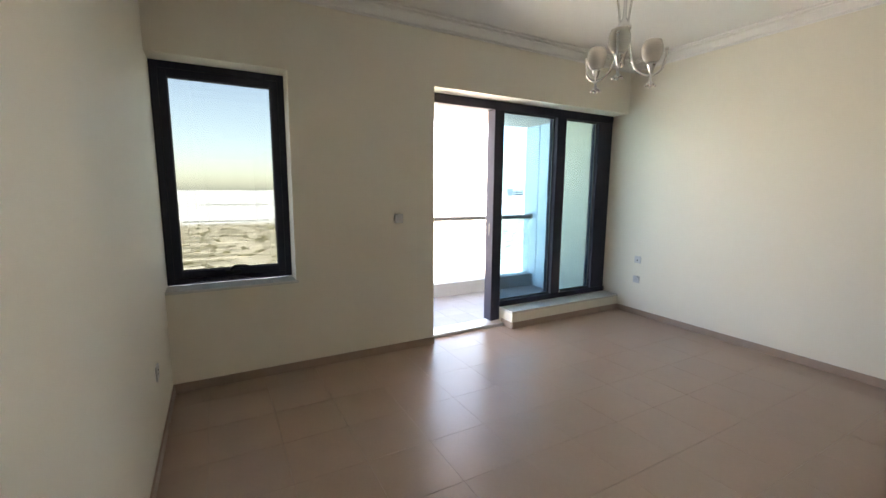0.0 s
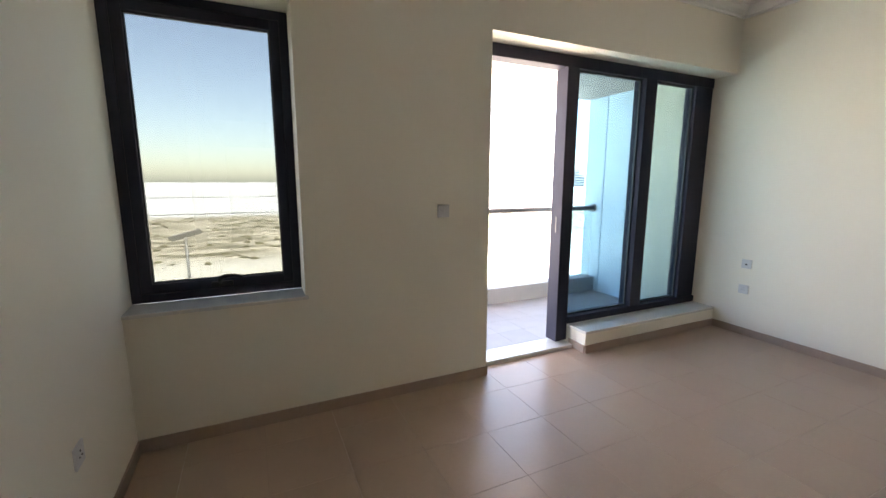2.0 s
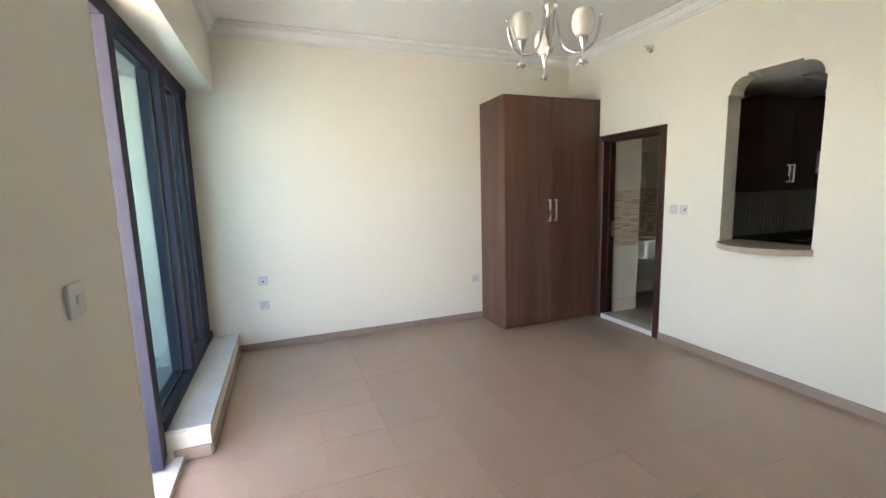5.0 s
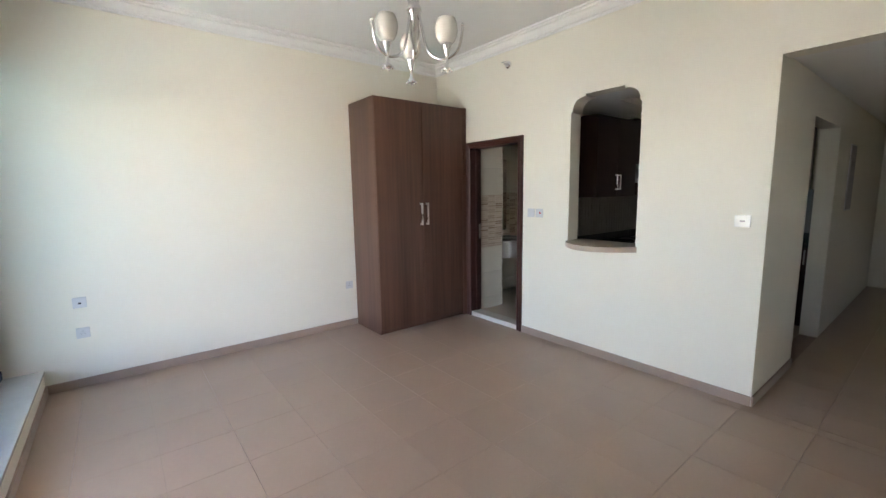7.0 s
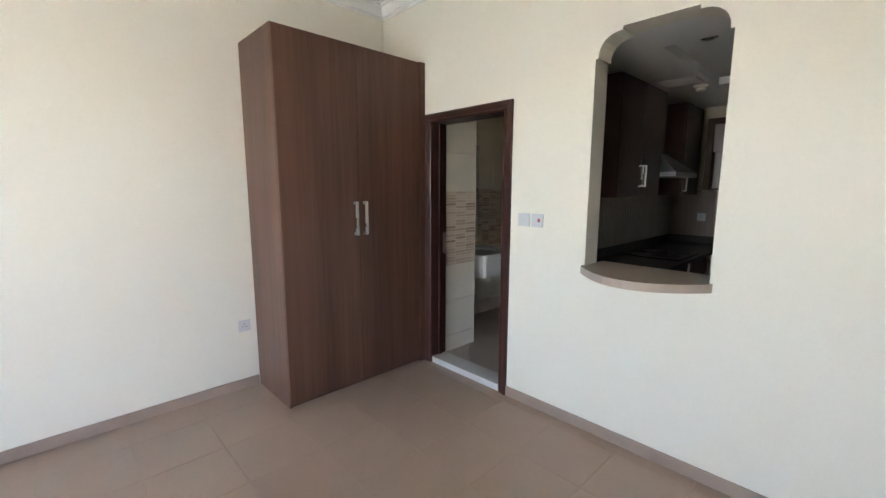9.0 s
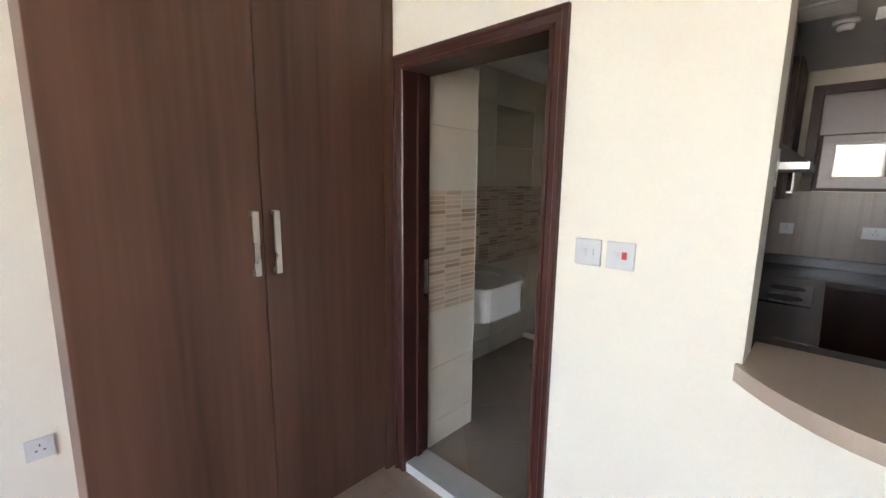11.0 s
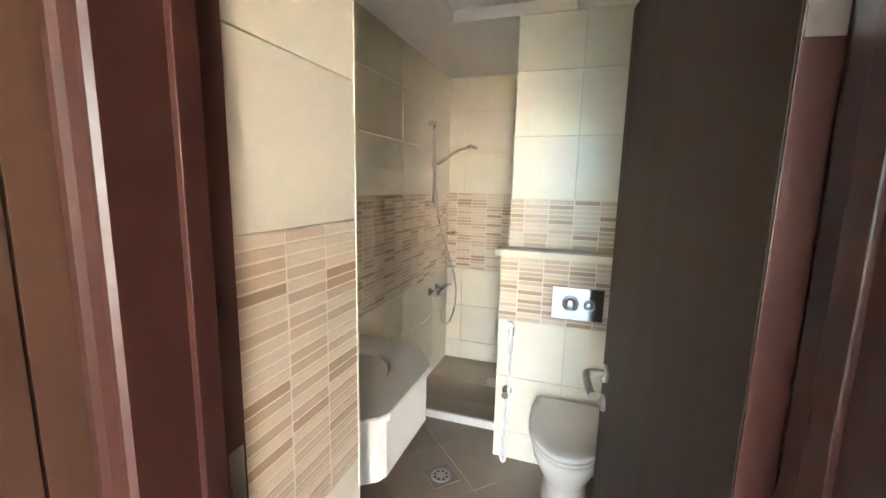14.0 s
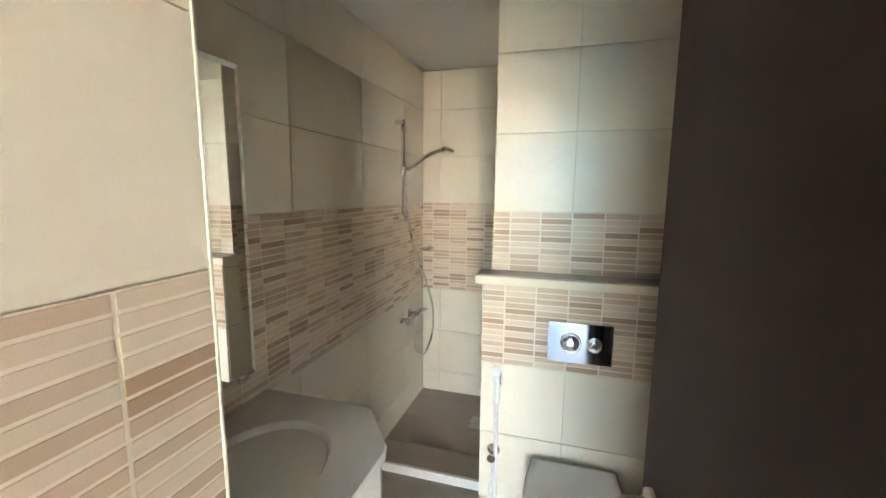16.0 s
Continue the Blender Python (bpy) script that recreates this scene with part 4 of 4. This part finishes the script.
def on_outline(a):
    """Where a ray from the bowl's middle leaves the outline."""
    d = (math.cos(a), math.sin(a))
    best = None
    for i in range(len(vo)):
        (x1, y1), (x2, y2) = vo[i], vo[(i + 1) % len(vo)]
        ex, ey = x2 - x1, y2 - y1
        den = d[0] * ey - d[1] * ex
        if abs(den) < 1e-9:
            continue
        t = ((x1 - BCX) * ey - (y1 - BCY) * ex) / den
        s = ((x1 - BCX) * d[1] - (y1 - BCY) * d[0]) / den
        if t > 0 and -1e-6 <= s <= 1 + 1e-6 and (best is None or t < best):
            best = t
    return (BCX + d[0] * best, BCY + d[1] * best)


angs = sorted([2 * math.pi * i / seg for i in range(seg)] + [math.atan2(y - BCY, x - BCX) % (2 * math.pi) for x, y in vo])
rings2 = []
for kind in ("low", "side", "top", "lip", "wall1", "wall2", "deep", "floor"):
    ringv = []
    for a in angs:
        ox, oy = on_outline(a)
        ix, iy = BCX + BRX * math.cos(a), BCY + BRY * math.sin(a)
        if kind == "low":
            q = (ox, oy, 0.828)
        elif kind == "side":
            q = (ox, oy, 0.846)
        elif kind == "top":
            q = (ox + (BCX - ox) * 0.015, oy + (BCY - oy) * 0.015, 0.852)
        elif kind == "lip":
            q = (ix, iy, 0.849)
        else:
            f, z = {"wall1": (0.95, 0.835), "wall2": (0.86, 0.78), "deep": (0.62, 0.725), "floor": (0.12, 0.708)}[kind]
            q = (BCX + (ix - BCX) * f, BCY + (iy - BCY) * f, z)
        ringv.append(vt.verts.new(q))
    rings2.append(ringv)
for ri, (p1, q1) in enumerate(zip(rings2, rings2[1:])):
    for i in range(len(angs)):
        f = vt.faces.new((p1[i], p1[(i + 1) % len(angs)], q1[(i + 1) % len(angs)], q1[i]))
        f.smooth = ri >= 3
vt.faces.new(rings2[-1])
bmesh.ops.recalc_face_normals(vt, faces=vt.faces[:])
part("basin", vt, CERAM, van)
part("waste", lathe(bmesh.new(), [(0.022, 0.7085), (0.022, 0.712), (0.012, 0.713)], (BCX, BCY, 0), 20), CHROME, van)
part("overflow", lathe(bmesh.new(), [(0.010, 0.0), (0.010, 0.004)], (BCX + BRX * 0.88 - 0.004, BCY, 0.80), 14, "x"), CHROME, van)
mir = thing("mirror", (4.385, -1.5, 1.47), "tall frameless silver mirror on the wall above the washbasin", "mirror")
mbm = bmesh.new()
y0, y1, z0, z1, x0, x1 = -1.842, -1.20, 0.945, 2.0, 4.388, 4.384
o = [mbm.verts.new(v) for v in ((x0, y0, z0), (x0, y1, z0), (x0, y1, z1), (x0, y0, z1))]
i4 = [mbm.verts.new(v) for v in ((x1, y0 + 0.018, z0 + 0.018), (x1, y1 - 0.018, z0 + 0.018), (x1, y1 - 0.018, z1 - 0.018), (x1, y0 + 0.018, z1 - 0.018))]
k4 = [mbm.verts.new(v) for v in ((4.392, y0, z0), (4.392, y1, z0), (4.392, y1, z1), (4.392, y0, z1))]
for i in range(4):
    mbm.faces.new((o[i], o[(i + 1) % 4], i4[(i + 1) % 4], i4[i]))
    mbm.faces.new((o[i], o[(i + 1) % 4], k4[(i + 1) % 4], k4[i]))
mbm.faces.new(i4)
mbm.faces.new(k4[::-1])
bmesh.ops.recalc_face_normals(mbm, faces=mbm.faces[:])
part("glass", mbm, MIRROR, mir)
for y in (-1.78, -1.26):
    part("clip", B((4.379, y - 0.02, 0.935), (4.392, y + 0.02, 0.955), 0.002), CHROME, mir)

sh = thing("shower_rail", (4.36, -3.155, 1.7), "chrome shower slide rail with hand shower and hose", "shower")
part("bar", tube(bmesh.new(), [(4.345, -3.155, 1.42), (4.345, -3.155, 2.03)], 0.0105, 14), CHROME, sh)
for z in (1.425, 2.02):
    part("bracket", B((4.332, -3.171, z - 0.016), (4.392, -3.139, z + 0.016), 0.005), CHROME, sh)
sld = part("slider", lathe(bmesh.new(), [(0.018, 1.70), (0.021, 1.71), (0.021, 1.74), (0.018, 1.75)], (4.345, -3.155, 0), 18), CHROME, sh)
hs = bmesh.new()
tube(hs, curve_pts([(4.325, -3.17, 1.725), (4.28, -3.20, 1.76), (4.22, -3.245, 1.815), (4.16, -3.29, 1.85), (4.12, -3.325, 1.862)]), [0.013] * 12 + [0.012] * 21)
hsd = part("hand_shower", hs, CHROME, sh)
hh2 = bmesh.new()
lathe(hh2, [(0.02, 0.014), (0.042, 0.006), (0.045, -0.004), (0.04, -0.01)], (0, 0, 0), 24)
hh2.transform(Matrix.Translation((4.095, -3.33, 1.865)) @ Matrix.Rotation(radians(-20), 4, "Y"))
part("spray_head", hh2, CHROME, hsd)
part("hose", tube(bmesh.new(), curve_pts([(4.33, -3.17, 1.715), (4.335, -3.19, 1.55), (4.325, -3.27, 1.25), (4.30, -3.47, 0.95), (4.28, -3.58, 0.70), (4.28, -3.55, 0.50), (4.29, -3.42, 0.41), (4.30, -3.29, 0.47), (4.305, -3.27, 0.60), (4.315, -3.30, 0.70)], 7), 0.0075, 8), NICKEL, sh)
mx = thing("shower_mixer", (4.35, -3.3, 0.72), "chrome wall-mounted shower mixer valve", "tap")
part("body", tube(bmesh.new(), [(4.325, -3.43, 0.72), (4.325, -3.17, 0.72)], 0.024, 16), CHROME, mx)
for y in (-3.375, -3.225):
    part("inlet", lathe(bmesh.new(), [(0.034, 4.398), (0.034, 4.385), (0.018, 4.38), (0.016, 4.33)], (0, y, 0.72), 20, "x"), CHROME, mx)
part("lever", tube(bmesh.new(), [(4.31, -3.30, 0.735), (4.29, -3.30, 0.765), (4.23, -3.30, 0.785)], [0.018, 0.014, 0.008]), CHROME, mx)
sdh = thing("soap_holder", (4.25, BS, 1.155), "small chrome soap holder on the shower wall", "soap holder")
part("mount", lathe(bmesh.new(), [(0.022, BS + 0.008), (0.022, BS + 0.02), (0.009, BS + 0.022), (0.009, BS + 0.06)], (4.33, 0, 1.155), 18, "y"), CHROME, sdh)
part("dish", lathe(bmesh.new(), [(0.02, 1.148), (0.05, 1.155), (0.054, 1.168), (0.048, 1.160), (0.02, 1.154)], (4.33, BS + 0.09, 0), 22), CHROME, sdh)
cur = thing("shower_kerb", (4.05, -2.74, 0), "low tiled shower kerb with a white front edge", "kerb", kind="structure")
part("kerb_top", B((3.66, -2.80, -0.008), (BE - 0.01, -2.676, 0.055), 0.002), BFLOOR, cur)
part("edge", B((3.66, -2.676, -0.004), (BE - 0.01, -2.66, 0.052), 0.002), CERAM, cur)

wc = thing("toilet", (3.26, -2.1, 0), "white back-to-wall ceramic toilet with closed lid", "toilet")


def d_shape(cx, yb, yf, hw, n=18):
    """Plan of a toilet: straight back, rounded front."""
    out = [(cx + hw * 0.93, yb), (cx + hw, yb + (yf - yb) * 0.25)]
    mid = yb + (yf - yb) * 0.42
    out += [(cx + hw * math.cos(a), mid + (yf - mid) * math.sin(a)) for a in [math.pi * k / n for k in range(n + 1)]]
    out += [(cx - hw, yb + (yf - yb) * 0.25), (cx - hw * 0.93, yb)]
    return out


def loft(levels, material, name, parent):
    bm = bmesh.new()
    rr = [[bm.verts.new((x, y, z)) for x, y in d_shape(cx, yb, yf, hw)] for z, cx, yb, yf, hw in levels]
    k = len(rr[0])
    for a, b in zip(rr, rr[1:]):
        for i in range(k):
            f = bm.faces.new((a[i], a[(i + 1) % k], b[(i + 1) % k], b[i]))
            f.smooth = True
    bm.faces.new(rr[0][::-1])
    bm.faces.new(rr[-1])
    bmesh.ops.recalc_face_normals(bm, faces=bm.faces[:])
    return part(name, bm, material, parent)


WY = -2.418
loft([(0.0, 3.26, WY, -2.02, 0.115), (0.03, 3.26, WY, -2.02, 0.112), (0.12, 3.26, WY, -2.03, 0.105), (0.20, 3.26, WY, -1.99, 0.125), (0.30, 3.26, WY, -1.92, 0.165), (0.37, 3.26, WY, -1.89, 0.180), (0.395, 3.26, WY, -1.89, 0.182)], CERAM, "bowl", wc)
loft([(0.397, 3.26, -2.37, -1.885, 0.182), (0.41, 3.26, -2.37, -1.88, 0.186), (0.418, 3.26, -2.37, -1.88, 0.184)], CERAM, "seat", wc)
loft([(0.420, 3.26, -2.38, -1.88, 0.184), (0.436, 3.26, -2.38, -1.877, 0.187), (0.446, 3.26, -2.375, -1.89, 0.178), (0.449, 3.26, -2.36, -1.92, 0.15)], CERAM, "lid", wc)
fp = thing("flush_plate", (3.26, -2.42, 0.975), "polished chrome dual flush plate above the toilet", "flush plate")
part("plate", B((3.13, -2.412, 0.889), (3.387, -2.404, 1.061), 0.002), CHROME, fp)
for x, r in ((3.294, 0.043), (3.201, 0.030)):
    part("button", lathe(bmesh.new(), [(r, -2.404), (r, -2.397), (r * 0.86, -2.396), (r * 0.82, -2.399), (r * 0.78, -2.394), (r * 0.3, -2.392)], (x, 0, 0.974), 28, "y"), CHROME, fp)
by = thing("bidet_spray", (3.59, -2.39, 0.6), "white hand bidet spray with hose in a wall holder", "bidet spray")
part("holder", B((3.575, -2.412, 0.78), (3.605, -2.38, 0.81), 0.004), HOSE, by)
hdm = bmesh.new()
tube(hdm, curve_pts([(3.59, -2.365, 0.68), (3.59, -2.37, 0.76), (3.59, -2.365, 0.81), (3.59, -2.345, 0.84), (3.59, -2.32, 0.842)]), [0.013] * 10 + [0.018] * 15 + [0.02] * 8, 12)
part("spray_head", hdm, HOSE, by)
part("trigger", tube(bmesh.new(), [(3.575, -2.345, 0.83), (3.572, -2.345, 0.78)], 0.004, 8), CHROME, by)
part("hose", tube(bmesh.new(), curve_pts([(3.59, -2.365, 0.68), (3.588, -2.36, 0.50), (3.585, -2.355, 0.25), (3.588, -2.355, 0.06), (3.60, -2.355, 0.02), (3.615, -2.357, 0.06), (3.61, -2.36, 0.25), (3.602, -2.365, 0.40)]), 0.0085, 8), HOSE, by)
vv = bmesh.new()
lathe(vv, [(0.028, -2.412), (0.028, -2.405), (0.012, -2.402), (0.012, -2.35), (0.018, -2.35), (0.018, -2.335)], (3.604, 0, 0.43), 20, "y")
part("valve", vv, CHROME, by, "chrome angle valve")
fd = thing("floor_drain", (3.90, -2.14, 0), "square stainless steel floor drain with round grate", "drain")
RD = Matrix.Translation((3.90, -2.14, 0)) @ Matrix.Rotation(radians(45), 4, "Z")
d0 = B((-0.075, -0.075, -0.004), (0.075, 0.075, 0.003), 0.002)
d0.transform(RD)
part("plate", d0, SOLAR, fd)
part("grate", lathe(bmesh.new(), [(0.055, 0.003), (0.055, 0.0055), (0.045, 0.0055)], (3.90, -2.14, 0), 24), STEEL, fd)
for i in range(8):
    a = 2 * math.pi * i / 8
    # dark discs painted as the shade in the grate's slots
    part("slot", lathe(bmesh.new(), [(0.008, 0.0056), (0.008, 0.0062)], (3.90 + 0.034 * math.cos(a), -2.14 + 0.034 * math.sin(a), 0), 10), DARK, fd)
sdr = thing("floor_drain", (3.84, -3.30, 0), "small square floor drain in the shower", "drain")
part("plate", B((3.77, -3.37, 0.0), (3.91, -3.23, 0.004), 0.001), NICKEL, sdr)
grille("ceiling_vent", 3.70, -2.17, BH + 0.065, 0.24, 0.24, "white square air grille in the bathroom ceiling")
hk = thing("robe_hook", (BW + 0.01, -1.9, 1.85), "small chrome hook on the tiled wall", "hook")
part("rose", lathe(bmesh.new(), [(0.022, BW + 0.008), (0.022, BW + 0.02), (0.012, BW + 0.045)], (0, -1.9, 1.85), 18, "x"), CHROME, hk)
built("ledge_toilet", B((BW, -2.54, 1.20), (3.705, -2.398, 1.236), 0.004), BTILE, "pale ledge over the toilet cistern wall")
built("ledge_top", B((BW, -2.536, 1.236), (3.70, -2.41, 1.240)), BFLOOR, "taupe tile on top of the cistern ledge")


# ---- tiles ----
def tile_floor(parent, lo, hi, x0, y0, s, material, angle=0.0, holes=(), z=0.0):
    """Floor tiles on a grid through (x0, y0), cut to a rectangle; whole tiles share one mesh."""
    gap, cache = 0.0016, {}
    c, sn = math.cos(angle), math.sin(angle)
    n = int(8 / s)
    for i in range(-n, n):
        for j in range(-n, n):
            q = [(i * s + gap / 2, j * s + gap / 2), ((i + 1) * s - gap / 2, j * s + gap / 2), ((i + 1) * s - gap / 2, (j + 1) * s - gap / 2), (i * s + gap / 2, (j + 1) * s - gap / 2)]
            q = [(x0 + a * c - b * sn, y0 + a * sn + b * c) for a, b in q]
            full = area_of(q)
            q = clip_poly(q, lo, hi)
            if not q or area_of(q) < 0.0006:
                continue
            m = (sum(a for a, b in q) / len(q), sum(b for a, b in q) / len(q))
            whole = abs(area_of(q) - full) < 1e-7
            if whole and "t" in cache:
                me = cache["t"]
            else:
                bm = bmesh.new()
                prism(bm, [(a - m[0], b - m[1]) for a, b in q], -0.008, 0.0, "z")
                top = [f for f in bm.faces if f.normal.z > 0.9]
                bmesh.ops.inset_region(bm, faces=top, thickness=0.001, depth=0.0)
                for v in bm.verts:
                    if v.co.z > -0.001 and not any(f in top for f in v.link_faces):
                        v.co.z -= 0.0003
                me = mesh_of("tile", bm, material)
                if whole:
                    cache["t"] = me
            t = new("tile", me)
            t.parent = parent
            t.location = Vector((m[0], m[1], z)) - origin_of(parent)


def tile_wall(parent, axis, plane, out, u0, u1, z0, z1, su, uo, material, skip=None, drop=0.0):
    """Wall tiles 0.33 m high; axis is the one along the wall."""
    gap, shared = 0.003, {}
    zs = [0.17 - drop + 0.335 * k for k in range(-1, 9)]
    us = [uo + su * k for k in range(-12, 13)]
    for a, b in zip(us, us[1:]):
        for c, d in zip(zs, zs[1:]):
            ua, ub, za, zb = max(a, u0), min(b, u1), max(c, z0), min(d, z1)
            if ub - ua < 0.012 or zb - za < 0.012 or (0.83 < (za + zb) / 2 < 1.50 and not skip):
                continue
            wu, wz = round(ub - ua - gap, 4), round(zb - za - gap, 4)
            if (wu, wz) not in shared:
                lo, hi = (-wu / 2, 0, -wz / 2), (wu / 2, 0.009, wz / 2)
                if axis == "x":
                    bm = B((lo[0], 0, lo[2]), (hi[0], out * 0.009, hi[2]), 0.0015)
                else:
                    bm = B((0, lo[0], lo[2]), (out * 0.009, hi[0], hi[2]), 0.0015)
                shared[(wu, wz)] = mesh_of("tile", bm, material)
            t = new("tile", shared[(wu, wz)])
            t.parent = parent
            mu_, mz = (ua + ub) / 2, (za + zb) / 2
            t.location = Vector((mu_, plane, mz) if axis == "x" else (plane, mu_, mz)) - origin_of(parent)


def band(parent, axis, plane, out, u0, u1, uo, single, z0=0.84, z1=1.508):
    """The striped stone band: thin strips in columns 0.132 m wide."""
    cw_, rows = 0.132, round((z1 - z0) / 0.0257)
    if axis == "x":
        lo, hi = (u0, min(plane, plane + out * 0.008), z0), (u1, max(plane, plane + out * 0.008), z1)
    else:
        lo, hi = (min(plane, plane + out * 0.008), u0, z0), (max(plane, plane + out * 0.008), u1, z1)
    back = part("band_backing", B(lo, hi), BAND, parent)
    ph = (z1 - z0) / rows
    shared, joint = {}, bmesh.new()
    k0 = math.floor((u0 - uo) / cw_)
    k = k0
    while uo + k * cw_ < u1 - 0.01:
        ua, ub = max(uo + k * cw_, u0) + 0.003, min(uo + (k + 1) * cw_, u1) - 0.003
        k += 1
        if ub - ua < 0.012:
            continue
        for r in range(rows):
            za, zb = z0 + r * ph + 0.0026, z0 + (r + 1) * ph - 0.0026
            d0, d1 = plane + out * 0.0075, plane + out * 0.0095
            if single:
                key = round(ub - ua, 4)
                if key not in shared:
                    w2, h2 = (ub - ua) / 2, (zb - za) / 2
                    shared[key] = mesh_of("strip", B((-w2, 0, -h2), (w2, out * 0.002, h2), 0.0006) if axis == "x" else B((0, -w2, -h2), (out * 0.002, w2, h2), 0.0006), STRIP)
                s = new("strip", shared[key])
                s.parent = back
                s.location = Vector(((ua + ub) / 2, d0, (za + zb) / 2) if axis == "x" else (d0, (ua + ub) / 2, (za + zb) / 2)) - origin_of(back)
            else:
                bx(joint, (ua, d0, za) if axis == "x" else (d0, ua, za), (ub, d1, zb) if axis == "x" else (d1, ub, zb))
    if not single:
        tagged(part("strips", joint, STRIPS, back), kind="stuff")
    else:
        joint.free()


wb = bpy.data.objects["wall_bathroom"]
for axis, plane, out, u0, u1, z0, z1, uo, single in (
        ("y", 3.82, -1, -1.133, YS - T - 0.008, 0, BH, -1.133, True),
        ("y", BE, -1, BS + 0.01, -1.134, 0, BH, -2.70, False),
        ("x", BS, 1, 3.65, BE - 0.01, 0, BH, 3.65, False),
        ("y", 3.64, 1, BS + 0.01, -2.535, 0, BH, -2.70, False)):
    drop = 0.021 if single else 0.0
    tile_wall(wb, axis, plane, out, u0, u1, z0, z1, 0.60, uo, BTILE, drop=drop)
    band(wb, axis, plane, out, u0, u1, uo, single, 0.84 - drop, 1.508 - drop)
tile_wall(wb, "x", -2.54, 1, BW, 3.649, 1.24, BH, 0.60, 3.31, BTILE)
band(wb, "x", -2.54, 1, BW, 3.649, 3.31, True, 1.242, 1.508)
tile_wall(wb, "x", -2.43, 1, BW, 3.674, 0, 1.2, 0.60, 3.31, BTILE)
band(wb, "x", -2.43, 1, BW, 3.674, 3.31, True, 0.84, 1.198)
tile_wall(wb, "y", 3.665, 1, -2.535, -2.431, 0, 1.2, 0.60, -2.6, BTILE, True)
tile_wall(wb, "y", BW, 1, -2.42, YS - T - 0.01, 0, BH, 0.60, -2.42, BTILE)
band(wb, "y", BW, 1, -2.42, YS - T - 0.01, -2.42, False)
tile_wall(wb, "x", YS - T, -1, BW, 3.0, 0, BH, 0.60, 3.31, BTILE, True)
bevel_edge = B((3.8085, -1.1355, 0), (3.813, -1.131, BH), 0.001)
built("trim_tile_corner", bevel_edge, BTILE, "white corner bead on the tiled pier")
tile_floor(floor, (XW, YS, 0), (XE, 3.468, 0), 0.87, 1.585, 0.41, FLOOR, z=FZ)
tile_floor(floor, (1.66, 3.468, 0), (2.672, 3.603, 0), 0.87, 1.585, 0.41, FLOOR, z=FZ)
tile_floor(floor, (-0.47, -6.2, 0), (CX, YS - 0.002, 0), 0.87, 1.585, 0.41, FLOOR, z=FZ)
tile_floor(floor, (0.98, KS, 0), (KE, YS - T, 0), 0.87, 1.585, 0.41, FLOOR, z=FZ)
tile_floor(floor, (BW, -2.66, 0), (BE, YS - T, 0), 3.70, -2.10, 0.41, BFLOOR, radians(45))
tile_floor(floor, (3.65, BS, 0), (BE, -2.80, 0), 3.95, -3.25, 0.30, BFLOOR)
tile_floor(bpy.data.objects["balcony_floor"], (1.25, 3.82, 0), (4.3, 5.0, 0), 1.0, 3.84, 0.30, BALC, z=-0.004)
